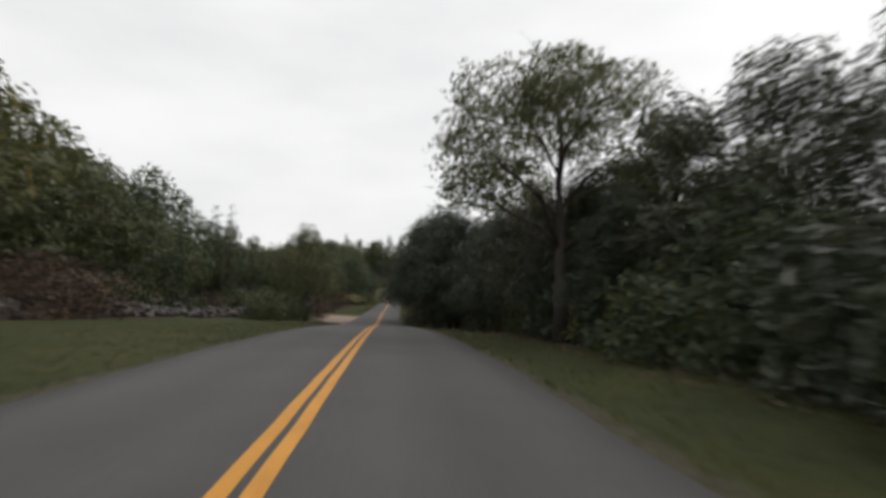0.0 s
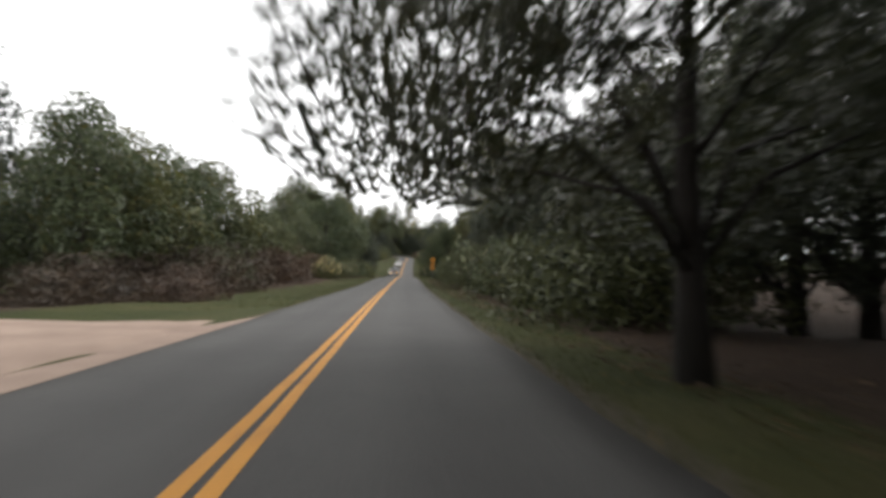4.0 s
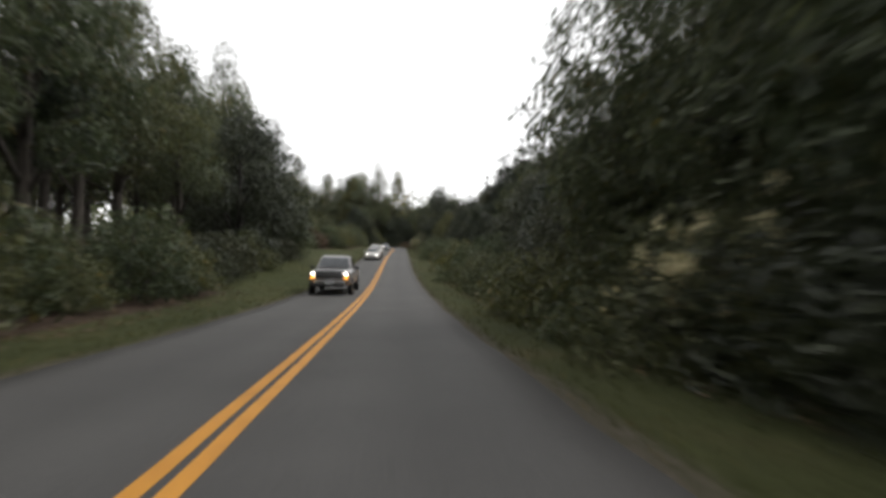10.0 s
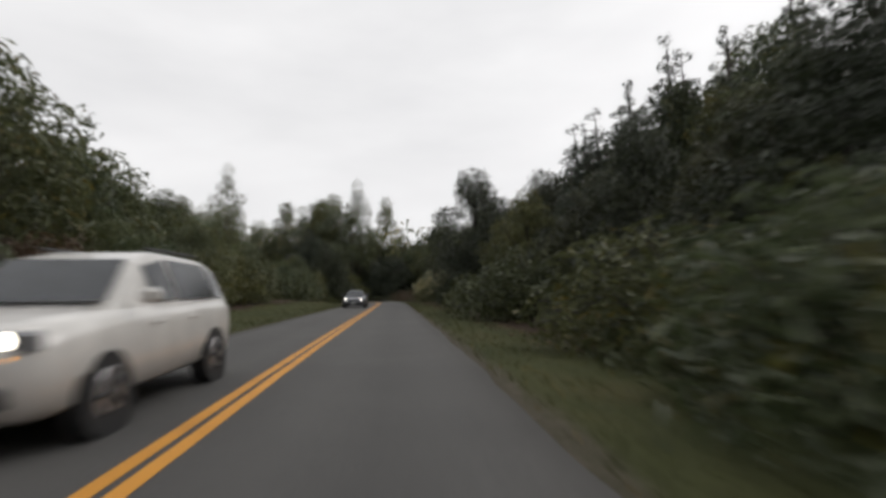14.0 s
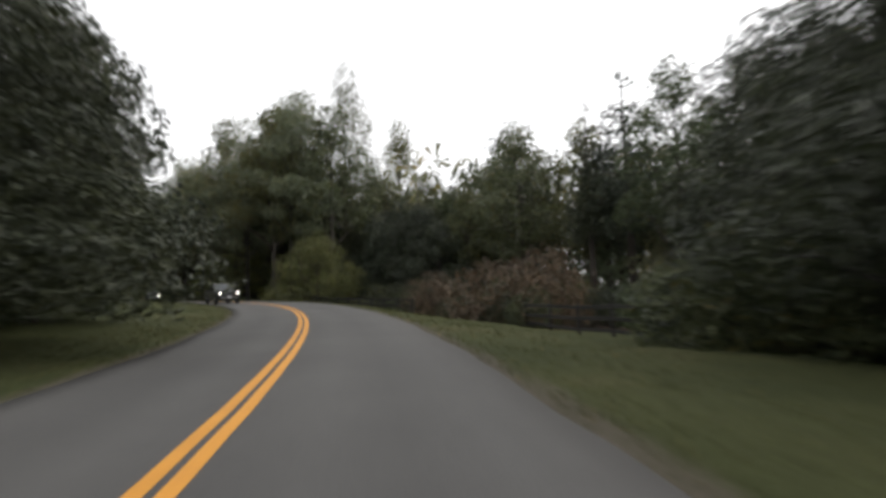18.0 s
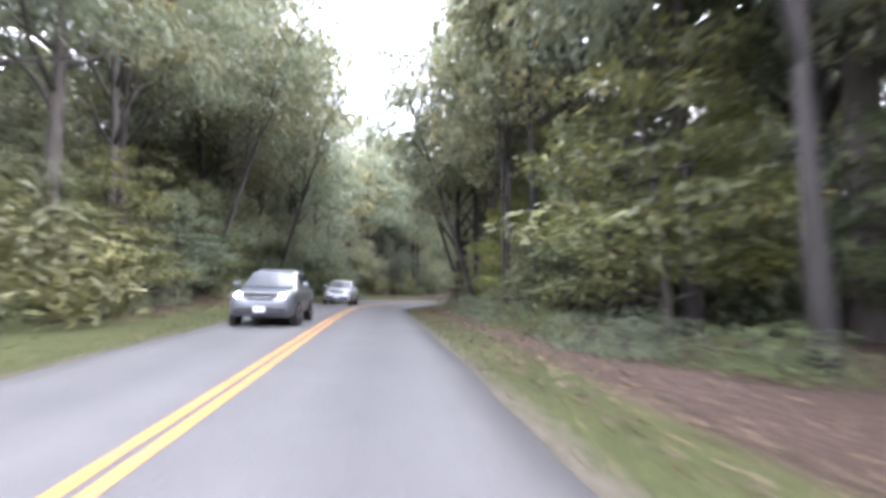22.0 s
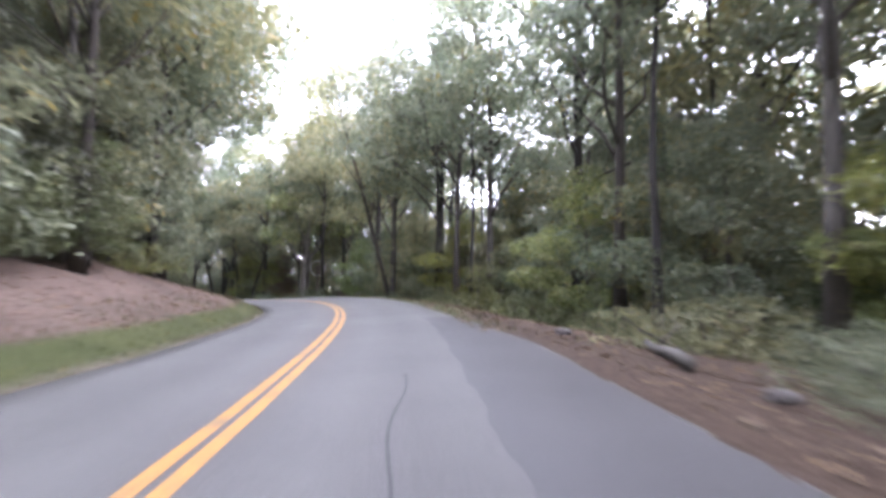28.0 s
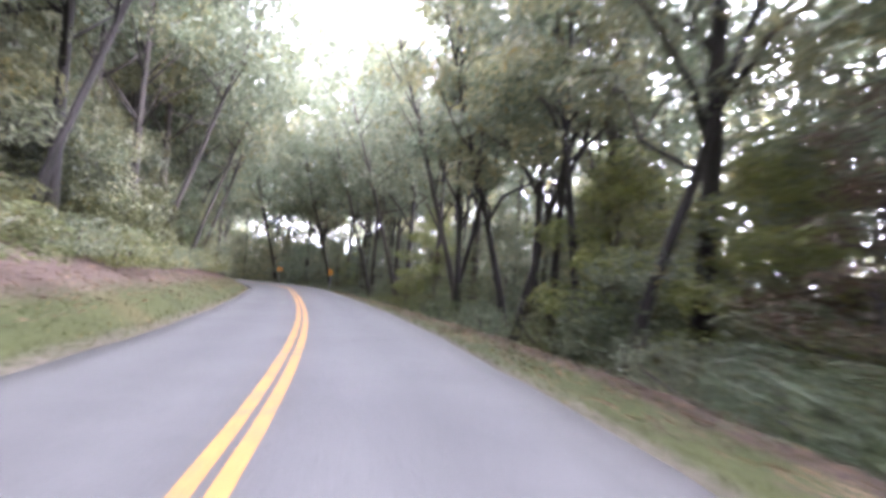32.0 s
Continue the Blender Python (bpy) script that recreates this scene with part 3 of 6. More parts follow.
# ---- plants: trunks of tapered tubes, crowns of many folded leaf clumps ----
def tube(path, radii, sides=7):
    verts, faces = [], []
    for i, p in enumerate(path):
        p = Vector(p)
        d = (Vector(path[min(i + 1, len(path) - 1)]) - Vector(path[max(i - 1, 0)])).normalized()
        a = d.cross(Vector((0.3, 1, 0.2))).normalized()
        b = d.cross(a)
        for k in range(sides):
            t = 2 * math.pi * k / sides
            verts.append(p + (a * math.cos(t) + b * math.sin(t)) * radii[i])
    for i in range(len(path) - 1):
        for k in range(sides):
            faces.append((i * sides + k, i * sides + (k + 1) % sides, (i + 1) * sides + (k + 1) % sides, (i + 1) * sides + k))
    faces.append(tuple(range(sides))[::-1])
    faces.append(tuple((len(path) - 1) * sides + k for k in range(sides)))
    return verts, faces


def tubes_mesh(name, tubes, material):
    verts, faces = [], []
    for path, radii, sides in tubes:
        v, f = tube(path, radii, sides)
        faces += [tuple(len(verts) + a for a in q) for q in f]
        verts += v
    return mesh_of(name, verts, faces, material, True)


def leaf_mesh(name, centres, normals, sizes, material, r, droop=0.08, slim=0.78):
    """Sprays of two leaves on one stalk, one island each."""
    n = len(centres)
    nor = normals + r.normal(0, 0.55, (n, 3))
    nor /= np.linalg.norm(nor, axis=1)[:, None] + 1e-9
    t = r.normal(0, 1, (n, 3))
    t[:, 2] -= droop * 2
    t -= (t * nor).sum(1)[:, None] * nor
    t /= np.linalg.norm(t, axis=1)[:, None] + 1e-9
    b = np.cross(nor, t)
    sz = sizes[:, None]
    wid = slim * (0.8 + 0.4 * r.random((n, 1)))
    # two leaves spread from one stalk
    v = np.empty((n, 5, 3))
    v[:, 0] = centres - t * sz * 0.45
    for j, q in ((1, 1.0), (3, -1.0)):
        out = t * 0.80 + b * q * wid * (0.75 + 0.5 * r.random((n, 1)))
        v[:, j] = v[:, 0] + out * sz * 0.55 + b * q * sz * wid * 0.42 + nor * sz * 0.12
        v[:, j + 1] = v[:, 0] + out * sz * (0.72 + 0.3 * r.random((n, 1))) - t * sz * 0.02 - nor * sz * 0.06
    # a leaf's inner edge stays on the stalk's line
    idx = np.arange(n) * 5
    tri = np.stack([idx, idx + 1, idx + 2, idx, idx + 4, idx + 3], 1).reshape(-1)
    me = bpy.data.meshes.new(name)
    me.vertices.add(n * 5)
    me.vertices.foreach_set("co", v.reshape(-1).astype(np.float32))
    me.loops.add(n * 6)
    me.loops.foreach_set("vertex_index", tri.astype(np.int32))
    me.polygons.add(n * 2)
    me.polygons.foreach_set("loop_start", np.arange(n * 2, dtype=np.int32) * 3)
    me.update(calc_edges=True)
    me.materials.append(material)
    return me


def blob_points(r, blobs, n, inner=0.25):
    """Points and outward normals over a group of leafy ellipsoids (centre, radii); uneven, with gaps."""
    c = np.array([b[0] for b in blobs], float)
    a = np.array([b[1] for b in blobs], float)
    w = (a[:, 0] * a[:, 1] + a[:, 0] * a[:, 2] + a[:, 1] * a[:, 2])
    k = r.choice(len(blobs), n, p=w / w.sum())
    d = r.normal(0, 1, (n, 3))
    d /= np.linalg.norm(d, axis=1)[:, None]
    # lumps of leaf on every blob
    ph = k * 2.3
    bumpy = 1 + 0.16 * np.sin(d[:, 0] * 7 + ph) * np.sin(d[:, 1] * 6 + ph * 1.7) + 0.10 * np.sin(d[:, 2] * 13 + ph)
    rad = np.where(r.random(n) < inner, 0.45 + 0.4 * r.random(n), 0.84 + 0.17 * r.random(n) ** 2) * bumpy
    return c[k] + d * a[k] * rad[:, None], d


def limb(r, start, end, sag=0.1, n=5):
    s, e = np.array(start, float), np.array(end, float)
    out = []
    L = np.linalg.norm(e - s)
    for i in range(n):
        f = i / (n - 1)
        p = s + (e - s) * f
        p[2] += sag * L * math.sin(f * math.pi)
        out.append(tuple(p + r.normal(0, 0.055 * L, 3) * (0 < i < n - 1)))
    return out


def stem_and_limbs(tubes, bark, tree):
    part("trunk", tubes_mesh("trunk", tubes[:1], bark), tree)
    tagged(part("branchwork", tubes_mesh("branchwork", tubes[1:], bark), tree), kind="stuff")


def make_tree(name, label, seed, height, crown_r, bare, leaves, size, leafmat, bark, trunk_r=None, blobs_n=12, flat=0.75, upward=0.9, limb_k=0.42, lean=0.0, category="tree"):
    r = np.random.default_rng(seed)
    tr = trunk_r or 0.018 * height + 0.05
    top = height * 0.82
    path = [(0, 0, -0.4)]
    for i in range(1, 7):
        f = i / 6
        path.append((lean * f * height * 0.1 + r.normal(0, 0.05) * height * 0.12 * f, r.normal(0, 0.05) * height * 0.12 * f, top * f))
    tubes = [(path, [tr * 1.35] + [tr * (1 - 0.86 * (i / 6)) for i in range(1, 7)], 7)]
    blobs = []
    z0 = bare * height
    for i in range(blobs_n):
        f = (i + 0.5) / blobs_n
        z = z0 + (height - z0) * (0.08 + 0.80 * f)
        prof = math.sin(math.pi * min(1.0, 0.18 + 0.80 * f) ** upward) ** 0.8
        ang = i * 2.4 + r.random() * 0.9
        rr = crown_r * prof * (0.45 + 0.35 * r.random())
        br = crown_r * (0.30 + 0.20 * r.random()) * (0.55 + 0.45 * prof)
        cpos = (math.cos(ang) * rr + path[-1][0] * f, math.sin(ang) * rr + path[-1][1] * f, z)
        blobs.append((cpos, (br, br, br * flat)))
        zs = max(z0 * 0.7, z - rr * 0.9 - 0.5)
        ft = min(1.0, zs / top)
        sx, sy = np.interp(ft, np.linspace(0, 1, 7), [p[0] for p in path]), np.interp(ft, np.linspace(0, 1, 7), [p[1] for p in path])
        tubes.append((limb(r, (sx, sy, zs), cpos, 0.08, 4), [tr * limb_k * (1 - 0.75 * k / 3) * (1 - 0.5 * f) for k in range(4)], 4))
        if i % 2:
            tip = np.array(cpos) + r.normal(0, 0.6, 3) * br
            tubes.append((limb(r, cpos, tip, 0.0, 3), [tr * 0.10, tr * 0.06, tr * 0.02], 3))
    blobs.append(((path[-1][0], path[-1][1], height - crown_r * 0.28), (crown_r * 0.34, crown_r * 0.34, crown_r * 0.36)))
    pts, nor = blob_points(r, blobs, leaves)
    pts[:, 2] += 0.0
    sizes = size * (0.6 + 0.8 * r.random(leaves))
    nor[:, 2] += 0.35
    tree = thing(name, label, category)
    stem_and_limbs(tubes, bark, tree)
    part("crown", leaf_mesh("crown", pts, nor, sizes, leafmat, r), tree)
    return tree


def make_conifer(name, label, seed, height, crown_r, bare, leaves, size, leafmat, bark, whorls=11, pointed=1.0, shaggy=0.22):
    r = np.random.default_rng(seed)
    tr = 0.013 * height + 0.05
    path = [(r.normal(0, 0.04) * f, r.normal(0, 0.04) * f, -0.4 + (height * 0.97 + 0.4) * f) for f in np.linspace(0, 1, 6)]
    tubes = [(path, [tr * (1.2 - 1.12 * f) for f in np.linspace(0, 1, 6)], 8)]
    blobs = []
    for i in range(whorls):
        f = i / (whorls - 1)
        z = bare * height + (1 - bare) * height * (0.03 + 0.94 * f)
        prof = (1 - f) ** pointed * 0.92 + 0.10
        if bare > 0.4:
            prof = 0.35 + 0.65 * math.sin(math.pi * (0.25 + 0.7 * f))
        k = 4 if prof > 0.3 else 2
        for j in range(k):
            ang = j * 2 * math.pi / k + i * 0.8 + r.random() * 0.6
            L = crown_r * prof * (1 - shaggy + 2 * shaggy * r.random())
            cx, cy = math.cos(ang) * L * 0.60, math.sin(ang) * L * 0.60
            blobs.append(((cx, cy, z + r.normal(0, 0.02) * height), (L * 0.52, L * 0.52, max(0.28, L * 0.28))))
            tubes.append((limb(r, (0, 0, z - 0.1 * L), (cx * 1.5, cy * 1.5, z + 0.05 * L), 0.03, 3), [tr * 0.22, tr * 0.14, tr * 0.04], 3))
    pts, nor = blob_points(r, blobs, leaves, 0.35)
    tree = thing(name, label, "tree")
    stem_and_limbs(tubes, bark, tree)
    part("crown", leaf_mesh("crown", pts, nor, size * (0.6 + 0.8 * r.random(leaves)), leafmat, r, 0.15, 0.32), tree)
    return tree


def make_shrub(name, label, seed, height, radius, leaves, size, leafmat, bark, blossom=0, plume=0.26, blobs_n=9, category="shrub", low=0.0):
    r = np.random.default_rng(seed)
    blobs, tubes = [], []
    for i in range(blobs_n):
        ang, q = i * 2.4 + r.random(), math.sqrt((i + 0.5) / blobs_n)
        x, y = math.cos(ang) * q * radius * 0.75, math.sin(ang) * q * radius * 0.75
        br = radius * (0.30 + 0.20 * r.random())
        z = max(br * 0.5, height * (0.80 - 0.42 * q ** 2) * (0.72 + 0.36 * r.random()) - br * 0.4)
        blobs.append(((x, y, z), (br, br, br * 0.85)))
        blobs.append(((x * 1.05, y * 1.05, z * 0.4 + low), (br, br, z * 0.5)))
        tubes.append((limb(r, (x * 0.15, y * 0.15, -0.2), (x, y, z + br * 0.5), 0.05, 4), [0.05, 0.035, 0.02, 0.008], 4))
    pts, nor = blob_points(r, blobs, leaves, 0.2)
    keep = pts[:, 2] > 0.02
    pts, nor = pts[keep], nor[keep]
    bush = thing(name, label, category)
    tagged(part("branchwork", tubes_mesh("branchwork", tubes, bark), bush), kind="stuff")
    part("foliage", leaf_mesh("foliage", pts, nor, size * (0.6 + 0.8 * r.random(len(pts))), leafmat, r), bush)
    if blossom:
        bp, bn = blob_points(r, [b for b in blobs if b[0][2] > height * 0.3], blossom, 0.0)
        up = bn * 0.6 + np.array([0, 0, 0.8])
        cl = np.repeat(bp, 10, axis=0) + np.repeat(up, 10, axis=0) * np.tile(np.linspace(0.0, plume, 10), blossom)[:, None]
        cl += r.normal(0, 1, cl.shape) * np.tile(np.linspace(0.085, 0.02, 10) * min(1, plume * 5), blossom)[:, None]
        part("blossom", leaf_mesh("blossom", cl, np.repeat(bn, 10, axis=0), 0.09 + 0.05 * r.random(len(cl)), BLOSSOM, r, 0.0, 0.9), bush, "cream white flower plumes")
    return bush


def make_sapling(name, label, seed, height, radius, leaves, size, leafmat, bark):
    """A young understorey tree whose leaves lie in flat tiers."""
    r = np.random.default_rng(seed)
    path = [(r.normal(0, 0.12) * f, r.normal(0, 0.12) * f, -0.3 + (height + 0.2) * f) for f in np.linspace(0, 1, 6)]
    tr = 0.012 * height + 0.02
    tubes = [(path, [tr * (1.15 - 1.05 * f) for f in np.linspace(0, 1, 6)], 6)]
    blobs = []
    tiers = 9
    for i in range(tiers):
        f = i / (tiers - 1)
        z = height * (0.22 + 0.76 * f)
        for j in range(3):
            ang = i * 1.3 + j * 2.1 + r.random() * 0.6
            L = radius * (0.55 + 0.5 * r.random()) * (1.05 - 0.6 * f)
            cx, cy = math.cos(ang) * L * 0.62, math.sin(ang) * L * 0.62
            blobs.append(((cx, cy, z + r.normal(0, 0.12)), (L * 0.48, L * 0.48, 0.16 + 0.05 * L)))
            tubes.append((limb(r, (0, 0, z - 0.25 * L), (cx * 1.5, cy * 1.5, z), 0.06, 4), [tr * 0.4, tr * 0.28, tr * 0.18, tr * 0.05], 4))
    pts, nor = blob_points(r, blobs, leaves, 0.4)
    nor = nor * 0.5 + np.array([0, 0, 0.8])
    tree = thing(name, label, "tree")
    stem_and_limbs(tubes, bark, tree)
    part("crown", leaf_mesh("crown", pts, nor, size * (0.6 + 0.8 * r.random(leaves)), leafmat, r, 0.1), tree)
    return tree


KINDS = {
    "oak": [make_tree("oak_tree", "broad leafy green deciduous tree beside the road", 11 + i, 10, 4.6, 0.16, 8000, 0.28, LEAF, BARK, blobs_n=15) for i in range(3)],
    "oak_far": [make_tree("oak_tree", "broad leafy green deciduous tree behind the roadside", 21 + i, 10, 4.6, 0.16, 2800, 0.46, LEAF, BARK, blobs_n=13) for i in range(3)],
    "tall": [make_tree("tulip_tree", "tall leafy deciduous tree at the woodland edge", 31 + i, 18, 4.6, 0.28, 4600, 0.38, LEAF, BARK, blobs_n=16, upward=0.8) for i in range(2)],
    "tall_far": [make_tree("tulip_tree", "tall leafy deciduous tree in the wood", 41 + i, 18, 4.6, 0.26, 3000, 0.48, LEAF, BARK, blobs_n=15, upward=0.8) for i in range(3)],
    "airy": [make_tree("open_crowned_tree", "open-crowned tree with gaps between its limbs", 51 + i, 12, 5.2, 0.44, 11000, 0.24, LEAF, BARK, blobs_n=13, flat=0.55) for i in range(2)],
    "holly": [make_tree("evergreen_tree", "dense dark evergreen tree over the verge", 61 + i, 10, 4.0, 0.12, 9000, 0.25, LEAF_DARK, BARK_DARK, blobs_n=16, upward=0.75) for i in range(2)],
    "cedar": [make_conifer("cedar_tree", "dark conical cedar tree", 71 + i, 11, 2.7, 0.04, 3200, 0.42, NEEDLE, BARK, 13, 0.85) for i in range(2)],
    "pine": [make_conifer("pine_tree", "tall dark pine tree in the wood", 81 + i, 19, 3.1, 0.36, 2800, 0.52, NEEDLE, BARK, 11) for i in range(3)],
    "wood": [make_tree("woodland_tree", "tall slender woodland tree with a high green crown", 91 + i, 22, 4.4, 0.26, 4200, 0.30, LEAF_WOOD, [BARK, BARK_PALE, BARK_DARK][i], 0.19, 16, 0.5) for i in range(3)],
    "wood_far": [make_tree("woodland_tree", "tall slender tree deeper in the wood", 95 + i, 22, 4.4, 0.24, 1300, 0.62, LEAF_WOOD, [BARK, BARK_PALE, BARK_DARK][i], 0.19, 14, 0.5) for i in range(3)],
    "sapling": [make_sapling("sapling", "young understorey tree with tiers of light green leaves", 101 + i, 5, 2.3, 3600, 0.15, LEAF_LIGHT if i else LEAF_WOOD, BARK) for i in range(3)],
    "sapling_far": [make_sapling("sapling", "young understorey tree among the trunks", 105 + i, 5, 2.3, 1100, 0.27, LEAF_LIGHT if i else LEAF_WOOD, BARK) for i in range(2)],
    "shrub": [make_shrub("shrub", "dense green roadside shrub", 111 + i, 3.4, 2.5, 2700, 0.24, LEAF_OLIVE if i == 1 else LEAF, BARK) for i in range(3)],
    "shrub_far": [make_shrub("shrub", "dense green shrub away from the road", 115 + i, 3.4, 2.5, 1300, 0.36, LEAF_OLIVE if i == 1 else LEAF, BARK) for i in range(2)],
    "dark_shrub": [make_shrub("thicket_shrub", "dark dense thicket shrub beside the verge", 121 + i, 4.2, 2.7, 3300, 0.25, LEAF_DARK if i else LEAF, BARK_DARK) for i in range(2)],
    "flower": [make_shrub("flowering_shrub", "olive green shrub covered in cream white flower heads", 131 + i, 3.2, 2.4, 3800, 0.2, LEAF_OLIVE, BARK, 230) for i in range(2)],
    "sparse_flower": [make_shrub("flowering_bush", "dark green bush dotted with small white flowers", 141, 3.0, 2.2, 3600, 0.16, LEAF_OLIVE, BARK, 60, 0.08)],
    "red": [make_shrub("red_leaved_shrub", "reddish brown leaved shrub beside the driveway", 151, 2.4, 2.6, 3000, 0.2, LEAF_RED, BARK)],
    "pink": [make_shrub("dusty_pink_shrub", "dusty pink and brown spreading shrub by the road", 161 + i, 3.4, 3.0, 3600, 0.22, LEAF_PURPLE, BARK) for i in range(2)],
    "yellow": [make_shrub("yellowing_bush", "low bush with yellowing leaves by the fence", 171, 1.5, 2.2, 2600, 0.15, LEAF_YELLOW, BARK)],
    "dome": [make_tree("dome_shaped_tree", "low dome-shaped light green tree", 181, 8.4, 6.0, 0.08, 13000, 0.21, LEAF_LIGHT, BARK, 0.2, 18, 0.5, 0.7)],
    "fern": [make_shrub("undergrowth", "low leafy green woodland undergrowth", 191 + i, 1.2, 1.5, 1700, 0.11, LEAF_WOOD if i else LEAF_LIGHT, BARK, 0, blobs_n=6) for i in range(2)],
    "orange": [make_sapling("autumn_sapling", "young tree with orange autumn leaves", 201, 5, 1.8, 1100, 0.22, LEAF_ORANGE, BARK)],
    "stout": [make_tree("stout_tree", "stout dark-stemmed woodland tree by the road", 241, 24, 5.2, 0.24, 4600, 0.34, LEAF_WOOD, BARK_DARK, 0.31, 20, 0.45, 0.9)],
    "reach": [make_tree("reaching_tree", "slender tree leaning out with a thin lacy crown over the road", 331 + i, 22, 5.4, 0.34, 3400, 0.36, LEAF_WOOD, [BARK, BARK_DARK][i], 0.15, 18, 0.40, 0.9, 0.34, 2.6) for i in range(2)],
    "forked": [make_tree("pale_forked_tree", "thick pale-barked tree forking low above the undergrowth", 311, 17, 5.0, 0.30, 2600, 0.32, LEAF_BRIGHT, BARK_GREY, 0.34, 9, 0.42, 0.9, 0.6, 0.6)],
    "bright": [make_tree("bright_leaved_tree", "small tree with bright yellow green leaves in layers", 321 + i, 8, 3.4, 0.15, 4200, 0.24, LEAF_BRIGHT, BARK, 0.10, 12, 0.36, 0.8) for i in range(2)],
    "overhang": [make_tree("overhanging_evergreen", "tall dark evergreen tree overhanging the road above bare trunks", 271 + i, 11, 4.4, 0.20, 10000, 0.25, LEAF_DARK, BARK_DARK, 0.20, 18, 0.6, 0.7) for i in range(2)],
    "arch": [make_tree("spreading_tree", "tall woodland tree spreading its crown over the road", 231 + i, 23, 6.6, 0.28, 6500, 0.36, LEAF_WOOD, [BARK, BARK_DARK][i], 0.17, 24, 0.42, 0.9, 0.34) for i in range(2)],
    "crooked": [make_tree("crooked_tree", "slender crooked dark-stemmed tree leaning by the road", 291 + i, 15, 3.4, 0.34, 2200, 0.30, LEAF_WOOD, BARK_DARK, 0.16, 12, 0.5, 0.9, lean=2.2) for i in range(2)],
    "rusty": [make_sapling("russet_sapling", "young tree with pale pinkish brown leaves", 206, 5, 2.0, 2600, 0.16, LEAF_PURPLE, BARK_PALE)],
    "layered_pine": [make_conifer("layered_pine", "broad dark pine with layered drooping branches beside the road", 286, 16, 4.8, 0.13, 20000, 0.42, NEEDLE, BARK, 13, 0.7, 0.3)],
    "umbrella_pine": [make_conifer("umbrella_pine", "flat-topped pine standing above the wood", 281, 26, 4.6, 0.72, 1800, 0.6, NEEDLE, BARK, 5, 0.4)],
    "leaning": [make_tree("leaning_tree", "thick dark tree leaning out over the road", 251, 18, 4.6, 0.34, 3600, 0.40, LEAF_WOOD, BARK_DARK, 0.44, 19, 0.5, 0.9, lean=1.7)],
    "thicket": [make_tree("understorey_tree", "leafy green understorey tree with branches low to the ground", 261 + i, 9, 4.0, 0.06, 4200, 0.24, LEAF_WOOD, BARK, 0.13, 15, 0.42, 0.75) for i in range(2)],
    "thicket_far": [make_tree("understorey_tree", "leafy green understorey tree deep in the wood", 265 + i, 9, 4.0, 0.06, 1200, 0.50, LEAF_WOOD, BARK, 0.13, 12, 0.42, 0.75) for i in range(2)],
    "thin": [make_tree("slender_tree", "slender dark-stemmed woodland tree", 221 + i, 18, 2.6, 0.5, 800, 0.5, LEAF_WOOD, BARK_DARK, 0.10 + 0.03 * i, 9, 0.5) for i in range(2)],
    "lookout": [make_tree("tall_thin_tree", "tall thin tree with a sparse open crown", 211, 28, 5.0, 0.25, 7000, 0.32, LEAF, BARK_PALE, 0.24, 28, 0.75)],
}
SIZE = {"oak": 10, "tall": 18, "airy": 12, "holly": 10, "cedar": 11, "pine": 19, "wood": 22, "sapling": 5, "shrub": 3.4, "dark_shrub": 4.2, "flower": 3.2, "sparse_flower": 3.0,
        "red": 2.4, "pink": 3.4, "yellow": 1.5, "dome": 8.4, "fern": 1.2, "orange": 5, "thin": 18, "leaning": 18, "thicket": 9, "stout": 24, "overhang": 11, "umbrella_pine": 26, "arch": 23, "forked": 17, "reach": 22, "bright": 8, "crooked": 15, "rusty": 5, "layered_pine": 16, "lookout": 28}
USED = set()
pr = random.Random(5)


def plant(kind, s, lat, height, wide=1.0, which=None, turn=None):
    """Sets one plant of that kind beside the road; the first use takes the built one, the rest are copies."""
    if kind == "fern":
        height = min(height, 1.5)
    if kind == "shrub":
        height = min(height, 4.6)
    if kind == "oak" and height > 13:
        kind = "tall"
    size = SIZE[kind]
    pr = random.Random(int(s * 131 + lat * 977) + 7)
    if abs(lat) > 14.5 and kind + "_far" in KINDS:
        kind += "_far"
    pool = KINDS[kind]
    i = pr.randrange(len(pool)) if which is None else which % len(pool)
    base = pool[i]
    k = height / size
    p = land(s, lat)
    if s > 376 and size > 8:
        height += max(0.0, station(s)[0].z - p.z) * 0.8  # trees below the road grow up to the light
    k = height / size
    m = Matrix.Translation(p - Vector((0, 0, 0.05))) @ Matrix.Rotation(pr.uniform(0, 6.28) if turn is None else turn, 4, "Z") @ Matrix.Diagonal((k * wide, k * wide, k, 1))
    if (kind, i) not in USED:
        USED.add((kind, i))
        base.matrix_basis = m
        return base
    ob = copy_thing(base, Matrix.Identity(4))
    ob.matrix_basis = m
    return ob


def row(kinds, s_a, s_b, lat_a, lat_b, gap, h_a, h_b, wide=(0.9, 1.2)):
    """A loose row of plants along the road."""
    pr = random.Random(int(s_a * 17 + lat_a * 71 + gap * 290))
    s = s_a + pr.uniform(0, gap * 0.5)
    while s < s_b:
        kind, lat, hgt, wid = pr.choice(kinds), pr.uniform(lat_a, lat_b), pr.uniform(h_a, h_b), pr.uniform(*wide)
        # an open patch of low growth in front of the old wheel
        if not (504 < s < 519 and 5 < lat < 12.5 and hgt > 2.2 and kind in ("shrub", "sapling", "thicket", "holly", "dark_shrub", "bright")):
            plant(kind, s, lat, hgt, wid)
        s += gap * pr.uniform(0.75, 1.25)


